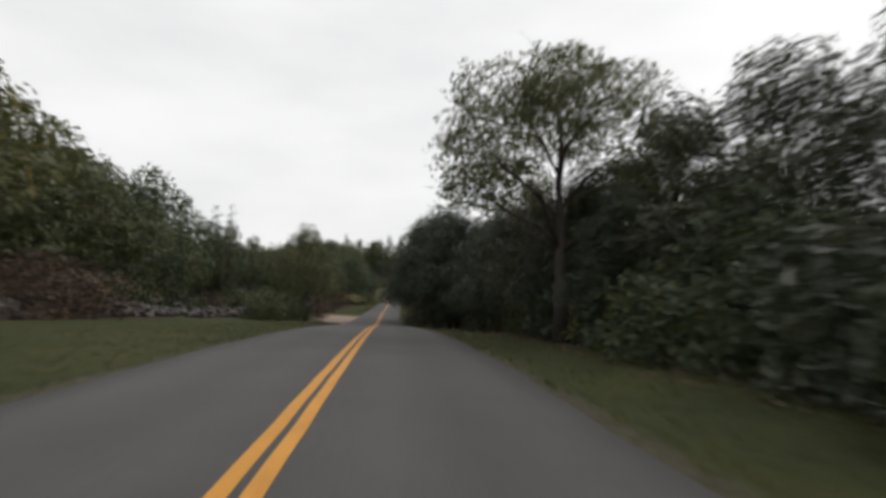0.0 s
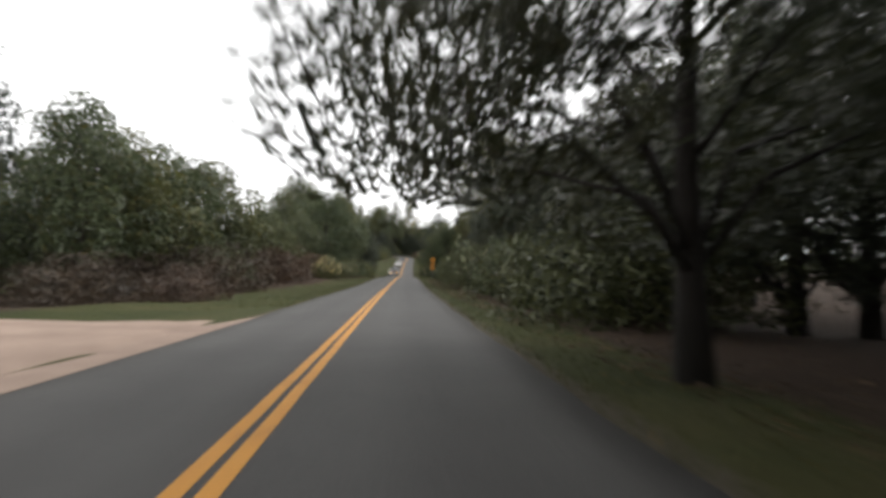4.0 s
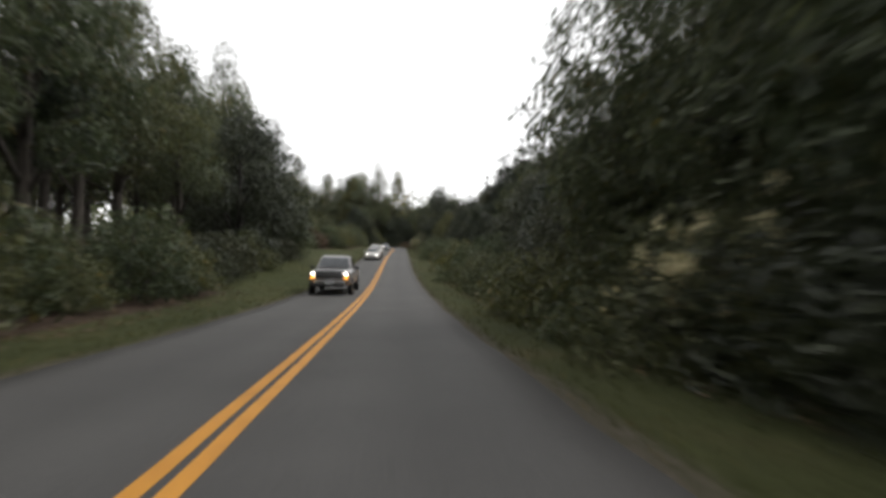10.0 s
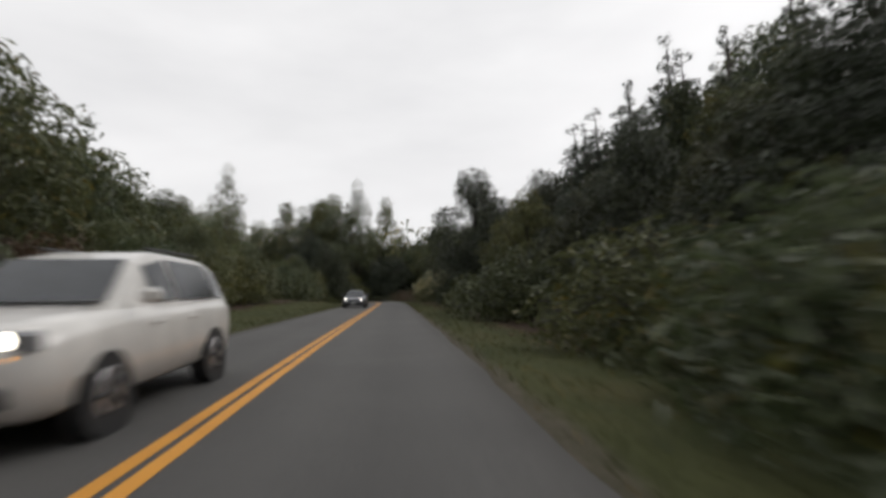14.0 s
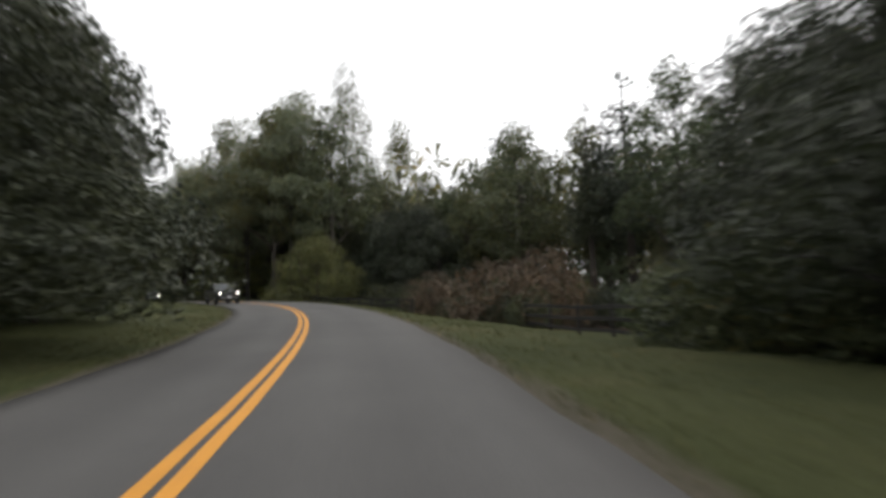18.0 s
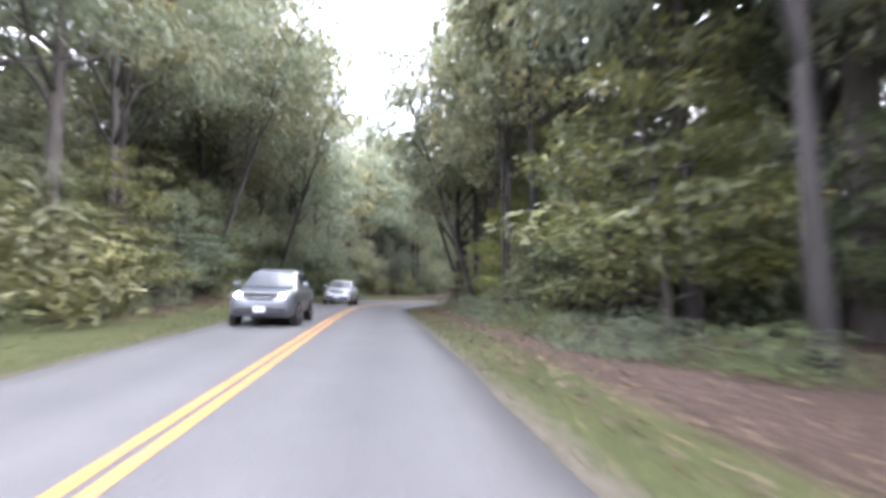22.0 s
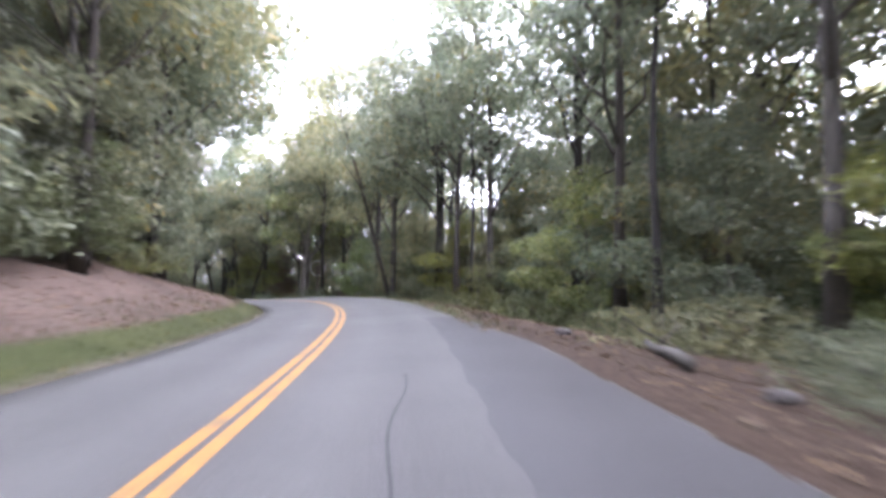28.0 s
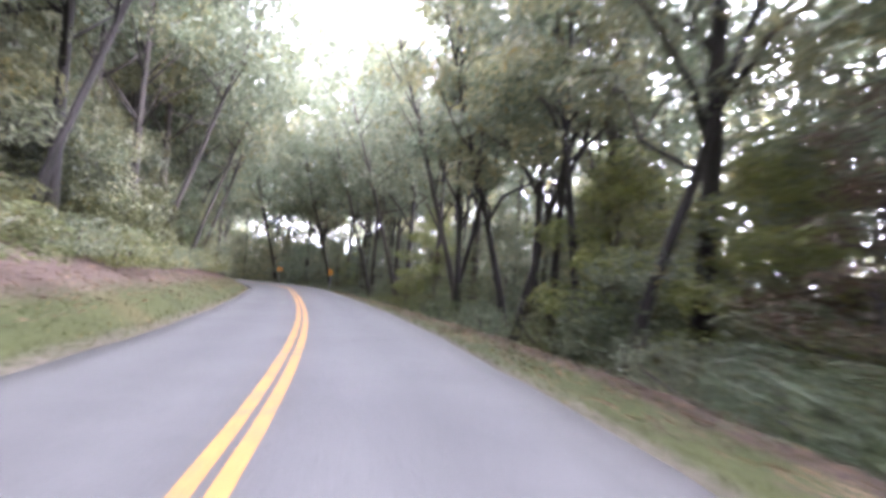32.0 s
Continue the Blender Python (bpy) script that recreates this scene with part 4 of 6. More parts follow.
# -- single plants that stand out --
plant("airy", 18, 6.8, 10.4, 1.15, 0, 0.5)
for _s, _l, _h in ((14.5, 7.4, 4.8), (20.5, 8.6, 7.0), (24, 8.0, 7.2), (29, 7.4, 7.0), (34, 7.2, 7.6)):
    plant("holly", _s, _l, _h, 1.0)
for _s, _l, _h in ((41, 9.5, 9.2), (45, 11.5, 11.5), (40, 12.8, 10.5), (43.5, 8.2, 8.8), (36, 10.5, 9.2)):
    plant("holly", _s, _l, _h, 1.1)
plant("cedar", 47.5, 5.4, 12.4, 0.85, 0)
plant("oak", 51.5, -6.7, 9.0, 0.9, 0)
plant("red", 59, -7.6, 2.5, 0.9, 0)
plant("red", 56, -10.4, 2.6, 1.0, 0)
for _s, _l, _h in ((88, -13, 2.6), (92, -10, 2.2), (97, -15, 2.8), (86, -20, 3.0), (100, -19, 3.0), (84, -26, 3.0)):
    plant("red", _s, _l, _h, 1.1, 0)
for _s, _l, _h, _w in ((45, 6.8, 10.5, 1.0), (52, 5.9, 12.0, 1.0), (56, 7.6, 12.5, 1.0), (60, 5.0, 12.0, 1.05), (64.5, 5.5, 12.5, 1.0), (69.5, 4.9, 10.0, 1.25)):
    plant("overhang", _s, _l, _h, _w)
for _s, _l, _h in ((95, -30, 17.0), (100, -31, 18.0), (105, -30, 19.0)):
    plant("cedar", _s, _l, _h, 0.8)
plant("sparse_flower", 103, 7.9, 4.6, 1.0, 0)
plant("flower", 101.5, 8.4, 3.8, 0.9, 0)
plant("sparse_flower", 116, 8.0, 5.2, 0.9, 0)
plant("airy", 111, 10.0, 14, 1.05, 1)
plant("flower", 126, -7.6, 2.7, 1.0, 1)
plant("sparse_flower", 131, -7.4, 3.0, 1.0, 0)
plant("flower", 137, -7.0, 2.5, 0.9, 0)
plant("oak", 143, -10.5, 12.0, 1.2, 1)
plant("oak", 133, -14.5, 11.0, 0.9, 2)
for _s, _l, _h in ((166.5, 9.6, 10.5), (170.5, 9.0, 11.5), (174.5, 9.2, 11.5), (178, 9.8, 9.5)):
    plant("oak", _s, _l, _h, 0.8)
plant("sparse_flower", 164, 6.6, 3.0, 0.9, 0)
plant("sparse_flower", 169, 6.6, 3.6, 0.9, 0)
plant("yellow", 231, 8.4, 1.35, 1.0, 0)
plant("shrub", 235, 7.2, 4.0, 1.1, 0)
plant("tall", 234, -20, 21.5, 0.95, 0)
plant("tall", 226, -22, 19, 0.9, 1)
plant("holly", 210, -10.4, 12.2, 1.05, 1)
plant("holly", 203.5, -10.6, 11.6, 1.1, 0)
plant("holly", 282, 10.0, 13.5, 1.0, 0)
plant("flower", 295, 7.2, 4.0, 1.0, 0)
plant("flower", 300, 7.8, 4.6, 1.0, 1)
plant("sparse_flower", 290.5, 7.6, 4.6, 1.0, 0)
plant("flower", 297.5, 10.2, 4.6, 0.9, 0)
plant("holly", 308, 11.5, 9, 1.0, 1)
plant("holly", 313, 14, 10, 1.0, 0)
plant("layered_pine", 313.5, -6.9, 9.9, 1.3, 0)
plant("layered_pine", 322, -9.2, 13.2, 1.12, 0, 2.0)
row(["dark_shrub", "holly"], 301, 330, -12.5, -10, 3.0, 4, 6.5)
plant("holly", 307, -11.5, 6.8, 1.1, 1)
plant("holly", 101.5, 12.5, 11, 1.1, 0)
plant("holly", 107, 12, 12, 1.1, 1)
plant("sapling", 384, 9.4, 8.6, 1.3, 1)
plant("sapling", 390, 10.6, 8.5, 1.1, 2)
plant("sapling", 508, 13.5, 8.5, 1.1, 2)
plant("sapling", 500, 11, 7, 1.2, 1)
plant("tall", 352, 29.5, 19, 0.9, 1)
plant("wood", 388, -8.6, 27, 1.2, 0)
plant("pink", 329.5, 14.0, 6.0, 0.95, 0)
plant("pink", 341, 13.2, 4.6, 0.8, 1)
row(["dark_shrub"], 326, 338, 12.2, 13.0, 2.4, 2.0, 2.8)
plant("dome", 362.5, 11.4, 9.4, 1.0, 0)
plant("lookout", 371, 20.3, 35, 0.9, 0, 0.3)
plant("lookout", 365.5, -17.2, 31, 0.85, 0, 2.0)
plant("tall", 389.5, 44, 36, 0.7, 0)
plant("tall", 397, 11.6, 32, 0.9, 1)
plant("tall", 328, 25, 17.5, 0.9, 2)
plant("umbrella_pine", 361.5, 44.3, 28, 1.0, 0)
plant("wood", 394, -9.4, 28, 1.0, 0)
plant("stout", 415, 7.0, 25, 1.0, 0)
plant("wood", 405, 9.2, 25, 0.9, 0)
plant("stout", 446, -9.6, 25, 1.0, 0)
plant("holly", 444, -8.4, 9.5, 1.0, 1)
plant("holly", 450, -9.4, 10.5, 1.0, 0)
plant("stout", 521.5, 12.6, 23, 1.0, 0)
plant("leaning", 434.6, 7.2, 19, 1.0, 0, math.pi + station(434.6)[3])
plant("orange", 463, 11.5, 6, 1.0, 0)

# -- right side --
row(["holly"], -25, 12, 11.5, 13, 4.6, 7.6, 8.4)
row(["dark_shrub"], 2, 44, 8.4, 9.4, 3.2, 3.5, 5)
row(["holly"], 12, 44, 11, 13, 4.4, 7.6, 9.4)
row(["holly"], 44, 60, 11, 13, 5, 10, 12)
row(["tall", "oak"], 10, 60, 18, 24, 6.5, 10, 13)
row(["holly"], 58, 76, 12.5, 14, 6, 10, 13)
row(["tall", "oak"], 60, 100, 17, 22, 6, 12, 16)
row(["dark_shrub", "shrub"], 77, 98, 7.2, 8.4, 3.2, 3, 4.5)
row(["holly"], 76, 106, 10.5, 13, 5, 8, 11)
row(["dark_shrub"], 118, 131, 7.2, 8.2, 2.8, 3.8, 5.2)
row(["holly", "cedar", "holly"], 112, 142, 11.5, 13.5, 4.2, 9, 10.8)
row(["holly"], 134, 150, 18, 20, 4.2, 13, 15.5)
row(["tall", "pine", "pine"], 110, 165, 20, 26, 5.0, 15, 20)
row(["holly", "oak"], 150, 176, 18, 21, 4.2, 14, 17)
row(["holly", "oak"], 167, 182, 11.5, 15, 3.6, 13, 15.5)
row(["shrub", "dark_shrub"], 166, 182, 7.0, 8.0, 3.0, 2.6, 4)
row(["holly"], 180, 200, 11, 14, 4.6, 9, 11)
row(["shrub"], 189, 203, 7.0, 8.2, 3.4, 2.6, 3.6)
row(["dark_shrub", "shrub"], 199, 216, 8.0, 9.0, 3.0, 3.6, 5.2)
row(["holly"], 202, 214, 11.5, 14, 4.6, 8, 10.5)
for _a, _b, _h in ((170, 200, 20), (200, 226, 25), (226, 236, 23), (236, 256, 20.5), (256, 272, 22.5), (272, 288, 24.5), (288, 302, 26), (302, 316, 21.5)):
    row(["pine"], _a, _b, 28, 32, 3.0, _h - 1.5, _h + 1.5, (1.1, 1.4))
    row(["pine", "holly", "oak"], _a, _b, 25, 29, 4.2, _h * 0.6, _h * 0.8)
row(["holly"], 287, 297, 13, 16, 4.2, 11.5, 13.5)
row(["holly"], 298, 308, 13, 16, 4.2, 8.5, 10)
row(["pine", "tall"], 190, 320, 36, 44, 7, 21, 26)
row(["oak", "holly", "cedar"], 256, 272, 10.5, 14, 5, 6, 9)
row(["dark_shrub", "shrub"], 237, 243, 8.0, 8.6, 3.0, 3.2, 4.4)
row(["holly"], 238, 262, 12, 15, 4.4, 7.5, 10)
row(["dark_shrub", "shrub"], 256, 292, 8.0, 9.4, 3.2, 2.8, 4.4)
row(["cedar", "holly"], 266, 302, 12, 15, 4.2, 9, 12)
row(["oak", "tall", "pine"], 304, 318, 18, 26, 4.0, 11, 13.5)
row(["oak", "tall", "pine"], 316, 334, 29, 36, 3.6, 17, 20)
row(["tall", "pine"], 334, 351, 26, 34, 2.8, 19, 22.5)
row(["pine", "tall"], 300, 356, 36, 48, 4.0, 19, 22)
row(["dark_shrub", "thicket"], 318, 374, 28, 33, 3.6, 5.5, 8)
row(["oak", "pine", "tall"], 352, 392, 29, 42, 3.0, 18, 21)
row(["shrub", "dark_shrub"], 305, 315, 10.5, 13.5, 3.4, 3, 5)
row(["dark_shrub", "shrub"], 316, 346, 15, 18, 3.4, 3, 4.2)
row(["dark_shrub", "shrub", "oak"], 190, 300, 21.5, 24, 4.0, 5, 8)
row(["tall", "wood"], 367, 389, 10.5, 18, 2.6, 27, 31)
row(["tall", "oak", "pine"], 350, 372, 20, 29, 3.2, 14, 16.5)
# -- left side --
row(["oak", "cedar", "oak"], 17, 42, -20, -17, 4.4, 9.6, 11.6)
row(["oak", "tall"], 42, 62, -24, -19, 4.6, 10, 13)
row(["oak", "tall"], 0, 90, -42, -28, 4.6, 12, 14.5)
row(["shrub", "red"], 18, 46, -15.5, -13.8, 3.8, 1.8, 3)
row(["shrub", "dark_shrub"], 42, 53, -9.5, -7.4, 2.8, 2.2, 3.4)
row(["oak"], 94, 118, -19, -15.5, 4.6, 9.5, 11.5)
row(["oak", "tall"], 84, 130, -34, -25, 4.6, 11, 13.5)
row(["dark_shrub", "shrub"], 82, 126, -24, -19, 3.6, 4, 6)
row(["shrub", "dark_shrub", "red"], 100, 130, -16, -12, 3.4, 3.2, 4.6)
row(["oak"], 117, 130, -15.5, -12.5, 4.4, 6.5, 8)
row(["dark_shrub", "shrub"], 138, 186, -8.8, -7.4, 3.2, 2.8, 4.6)
row(["oak", "tall", "oak"], 150, 180, -11.5, -9, 4.4, 13, 15)
row(["tall", "oak"], 160, 190, -22, -16.5, 4.6, 15, 19)
row(["tall", "pine", "oak"], 181, 200, -13.5, -10.5, 4.2, 12.5, 15.5, (0.8, 1.0))
row(["dark_shrub"], 186, 213, -9.2, -8.4, 2.8, 2.6, 3.8)
plant("lookout", 216, -16, 20.5, 1.0, 0, 1.0)
row(["oak", "tall"], 190, 218, -18, -14, 5, 12, 15)
row(["oak"], 222, 238, -19, -16.5, 4.6, 10.5, 13)
row(["oak"], 239, 247, -19, -16.5, 4.0, 7, 8.4)
row(["oak", "tall", "pine"], 200, 235, -36, -26, 4.6, 11, 15)
row(["oak"], 236, 262, -36, -25, 4.0, 8.5, 10.8)
row(["oak", "shrub"], 246, 258, -22, -19, 5, 5, 8)
row(["oak"], 256, 274, -22, -18, 4.6, 10, 13)
row(["shrub", "red", "dark_shrub"], 246, 266, -15, -10, 3.0, 3, 4.6)
row(["shrub", "oak"], 262, 304, -12, -9, 3.0, 3.6, 5.4)
row(["oak", "oak", "dome"], 266, 304, -18, -13, 4.4, 5.5, 7)
row(["tall", "oak"], 276, 318, -36, -22, 5, 8, 10.5)
row(["tall", "oak", "wood"], 345, 361, -30, -21, 3.4, 13, 15.5)
row(["tall", "oak", "wood"], 361, 382, -30, -20, 3.0, 17, 20.5)
row(["oak", "tall"], 318, 345, -36, -26, 4.0, 13, 18)
row(["shrub", "sapling", "thicket"], 326, 374, -21, -17, 3.4, 3, 5)
row(["tall", "wood"], 340, 362, -44, -31, 5, 14, 17)
row(["tall", "wood"], 362, 390, -44, -31, 4.4, 19, 22.5)
row(["shrub", "sapling", "oak", "thicket"], 372, 390, -13, -9, 2.8, 4, 7)
# -- the wood on both sides --
row(["wood"], 378, 470, 8.2, 11, 7.0, 23, 28)
row(["wood"], 470, 618, 8.2, 11, 6.0, 22, 28)
row(["wood"], 384, 618, -11.5, -8.6, 6.5, 22, 27)
row(["thicket", "bright"], 386, 470, 11, 14, 5.6, 6, 9)
row(["thicket"], 388, 470, -13, -9.0, 3.6, 7, 11)
row(["thicket", "bright", "thicket"], 470, 618, 9.8, 12.5, 4.2, 5, 8)
row(["thicket"], 470, 618, -12.5, -9.4, 3.6, 7, 11)
row(["thicket"], 380, 470, 15, 19, 5.5, 7, 11)
row(["thicket"], 470, 618, 15, 19, 4.4, 6, 10)
row(["thicket"], 478, 506, 13, 17, 3.8, 9, 12)
row(["wood"], 480, 506, 20, 27, 6.0, 18, 22)
row(["holly", "holly", "pine"], 350, 382, 17, 24, 3.4, 9, 14)
row(["dark_shrub"], 350, 378, 13.5, 17, 3.0, 3.5, 5.5)
row(["thicket"], 384, 618, -20, -15, 4.0, 8, 12)
row(["wood", "wood"], 376, 470, 13, 21, 8.0, 23, 28)
row(["wood", "tall"], 380, 470, 22, 36, 7.0, 20, 25)
row(["wood", "tall"], 470, 618, 22, 36, 7.0, 20, 26)
row(["wood", "wood"], 470, 618, 13, 21, 8.0, 22, 28)
row(["thicket", "shrub"], 380, 402, -17, -13, 3.4, 4, 7)
row(["dark_shrub", "shrub"], 359, 376, 11.5, 14, 2.8, 1.6, 2.6)
row(["sapling", "sapling", "shrub"], 392, 455, 8.2, 11, 3.2, 3, 6)
row(["shrub", "fern", "shrub"], 414, 452, 6.8, 7.8, 2.6, 1.4, 2.4)
row(["fern", "fern", "shrub"], 419, 450, 5.9, 9, 1.5, 0.8, 1.6)
row(["thin"], 388, 618, 7.4, 18, 2.2, 16, 22)
row(["thin"], 380, 618, -18, -9, 3.2, 16, 21)
row(["shrub", "sapling", "fern"], 476, 618, 6.8, 8.4, 2.6, 1.2, 2.6)
row(["sapling", "fern", "sapling"], 476, 618, 8.4, 12, 3.0, 2.5, 5.5)
row(["sapling", "shrub"], 376, 618, 12, 17, 4.4, 3.5, 6.5)
row(["fern"], 378, 618, 6.2, 8.6, 3.0, 0.8, 1.5)
row(["thicket"], 574, 618, 6.8, 9, 2.6, 5, 8)
row(["thicket"], 590, 618, -9.0, -6.8, 2.6, 5, 8)
row(["wood", "wood"], 380, 618, -21, -14, 6.5, 22, 27)
row(["wood", "tall"], 380, 618, -36, -23, 7.5, 20, 26)
row(["sapling", "shrub", "sapling"], 384, 470, -10, -7, 3.0, 3, 6)
row(["sapling", "holly"], 472, 618, -12, -9, 4.5, 4, 7)
row(["sapling", "shrub", "sapling", "fern"], 452, 618, -10.5, -8.0, 3.0, 2, 5)
row(["fern"], 380, 465, -8, -6, 3.0, 0.7, 1.3)
row(["fern", "shrub", "fern"], 508, 612, -7.6, -6.2, 2.2, 0.9, 2.2)
for _s, _l, _h in ((402, -9, 25), (411, -8.4, 25), (420, -8.6, 26), (429, 8.6, 25), (440, -8.4, 26), (449, -8.4, 26), (458, -8.6, 25), (452, 8.8, 26), (470, -8.2, 26), (479, -8.0, 26), (488, -8.0, 27),
                   (497, -8.2, 27), (506, -8.0, 27), (515, -8.2, 27), (524, -8.0, 27), (533, -8.0, 27), (542, -8.0, 27), (492, 8.6, 26), (564, 8.2, 26),
                   (414, 8.6, 29), (404, -10, 29), (415, -11, 30), (516, 13.5, 31), (501, -9, 31), (511, -9.4, 31),
                   (520, -9, 31), (529, -9.4, 31), (550, -8.4, 30), (559, -8.4, 30), (568, -8.4, 30), (577, -8.2, 30), (586, -8.2, 30), (595, -8.2, 30), (569, 9, 32), (579, 9, 32), (589, 9, 32),
                   (600, 9, 32), (612, 9, 32)):
    plant("arch", _s, _l, _h, 1.1)
for _s, _l, _h in ((400, -8, 22), (408, 8, 23), (412, -7.6, 24), (418, 7.6, 22), (500, 8.0, 24), (508, -8.2, 22), (530, -7.6, 21), (538, 7.8, 22), (545, -7.6, 24), (551, 7.6, 22),
                   (556, -7.6, 23), (562, 7.8, 25), (568, -7.6, 24), (573, 7.6, 25), (580, -7.6, 23), (586, 7.6, 25), (594, -7.6, 24), (602, 7.6, 25)):
    plant("reach", _s, _l, _h, 1.0, None, station(_s)[3] + (math.pi if _l > 0 else 0))
for _s, _l, _t in ((524, 6.9, 0.3), (527, 7.6, 2.6), (530, 6.8, 1.2), (533, 8.0, 4.0), (536.5, 7.0, 5.2), (540, 7.6, 0.0)):
    plant("crooked", _s, _l, 15, 1.0, None, _t)
plant("forked", 517.6, 9.3, 17, 1.0, 0, 1.0)
for _s, _l, _h in ((507.6, 9.3, 6.6), (528, 9.2, 7.0), (522.6, 9.4, 6.0), (431, 9.0, 6.0), (447, 8.6, 7.5), (480, 9.4, 6.5), (493, 9.8, 7), (439, -9.0, 6), (400, 9.2, 7), (549, 9.0, 7.5)):
    plant("bright", _s, _l, _h, 1.0)
for _s, _l, _h in ((512.5, 8.6, 2.2), (514.2, 8.0, 2.4), (515.6, 9.4, 2.8), (517.4, 8.0, 2.0), (519.5, 8.2, 2.2)):
    plant("shrub", _s, _l, _h, 1.0)
plant("rusty", 520.5, 9.2, 6.0, 1.0, 0)
plant("rusty", 513.5, 12.5, 5.0, 1.0, 0)


def far_woods(name, label, s_a, s_b, lat_a, lat_b, per, tall, material, seed, leaf=(1.4, 1.8)):
    """The closed wood beyond the nearer trees: one mass of large leaf clumps under an uneven top line."""
    r = np.random.default_rng(seed)
    pts, nor = [], []
    for side in (-1, 1):
        for s in np.arange(s_a, s_b, 2.0):
            top = tall + 4 * math.sin(s * 0.07 + side) + 3 * math.sin(s * 0.23)
            for _ in range(per):
                p = land(float(s), side * float(r.uniform(lat_a, lat_b)))
                drop = max(0.0, station(float(s))[0].z - p.z)
                pts.append((p.x + r.normal(0, 1.5), p.y + r.normal(0, 1.5), p.z + float(r.uniform(0, 1)) ** 1.2 * (top + drop)))
                nor.append((-side, r.normal(0, 0.4), 0.4))
    pts, nor = np.array(pts), np.array(nor)
    gap = (lat_a - 5) ** 2
    keep = np.array([np.min((RC[::20, 0] - x) ** 2 + (RC[::20, 1] - y) ** 2) > gap for x, y, _ in pts])
    pts, nor = pts[keep], nor[keep]
    me = leaf_mesh(name, pts, nor, leaf[0] + leaf[1] * r.random(len(pts)), material, r, 0.2, 0.8)
    tagged(new(name, me), label, "woods", kind="stuff")


far_woods("far_woods", "distant dark green mass of woodland foliage", -30, 372, 46, 64, 18, 11, LEAF, 17)
far_woods("bend_woods", "dark green mass of foliage beyond the bend", 300, 388, 38, 60, 110, 16, LEAF, 19)
far_woods("deep_woods", "deep green mass of foliage inside the wood", 366, 620, 27, 60, 70, 17, LEAF_WOOD, 18)
far_woods("mid_woods", "leafy green growth between the trunks of the wood", 372, 620, 20, 31, 190, 12, LEAF_WOOD, 23, (0.45, 0.5))
# the wood closes beyond the road's last bend
_c, _r, _u, _h = station(619)
_f = Vector((-math.sin(_h), math.cos(_h), 0))
for _j in range(80):
    _kind = ("thicket", "wood", "thicket", "wood")[_j % 4]
    _d, _x = 4 + pr.uniform(0, 40), pr.uniform(-35, 75)
    _t = copy_thing(KINDS[_kind][_j % 2], Matrix.Identity(4))
    _kk = pr.uniform(0.85, 1.2)
    _t.matrix_basis = Matrix.Translation(_c + _f * _d + Vector((_r.x, _r.y, 0)).normalized() * _x - Vector((0, 0, 0.8))) @ Matrix.Rotation(pr.uniform(0, 6.28), 4, "Z") @ Matrix.Diagonal((_kk, _kk, _kk, 1))
# low growth under the trees behind the mown verge
row(["dark_shrub", "dark_shrub", "shrub"], 132, 180, 17, 19, 2.6, 2.6, 4.2)
row(["dark_shrub"], 128, 180, 19, 23, 3.2, 3, 4.5)
for _k, _pool in KINDS.items():
    for _i, _base in enumerate(_pool):
        if (_k, _i) not in USED:
            for _o in (*_base.children, _base):
                bpy.data.objects.remove(_o)

# ---- small builders ----
def box(bm, cx, cy, cz, sx, sy, sz, bevel=0.0, turn=None):
    ret = bmesh.ops.create_cube(bm, size=1.0)
    vs = ret["verts"]
    for v in vs:
        v.co = Vector((v.co.x * sx, v.co.y * sy, v.co.z * sz))
    if bevel:
        es = list({e for v in vs for e in v.link_edges})
        out = bmesh.ops.bevel(bm, geom=es, offset=bevel, segments=1, affect="EDGES")
        vs = list({v for f in out["faces"] for v in f.verts} | {v for v in vs if v.is_valid})
    for v in vs:
        if turn is not None:
            v.co = turn @ v.co
        v.co += Vector((cx, cy, cz))
    return vs


def rod(bm, a, b, r0, r1=None, sides=10):
    r1 = r0 if r1 is None else r1
    a, b = Vector(a), Vector(b)
    q = (b - a).to_track_quat("Z", "Y").to_matrix()
    rings = []
    for p, r in ((a, r0), (b, r1)):
        rings.append([bm.verts.new(p + q @ Vector((math.cos(2 * math.pi * k / sides) * r, math.sin(2 * math.pi * k / sides) * r, 0))) for k in range(sides)])
    for k in range(sides):
        bm.faces.new((rings[0][k], rings[0][(k + 1) % sides], rings[1][(k + 1) % sides], rings[1][k]))
    bm.faces.new(rings[0][::-1])
    bm.faces.new(rings[1])


def along(s, lat, z=0.0):
    """A pose on the ground whose y runs along the road."""
    h = station(s)[3]
    return Matrix.Translation(land(s, lat) + Vector((0, 0, z))) @ Matrix.Rotation(h, 4, "Z")


# ---- rubble stone walls ----
def stone_mesh(seed):
    r = np.random.default_rng(seed)
    bm = bmesh.new()
    bmesh.ops.create_icosphere(bm, subdivisions=1, radius=0.5)
    for v in bm.verts:
        v.co *= 0.8 + 0.4 * r.random()
        v.co.x = max(-0.42, min(0.42, v.co.x))
        v.co.z = max(-0.36, min(0.36, v.co.z))
    return bm_mesh("stone", bm, STONE)


STONES = [stone_mesh(300 + i) for i in range(6)]


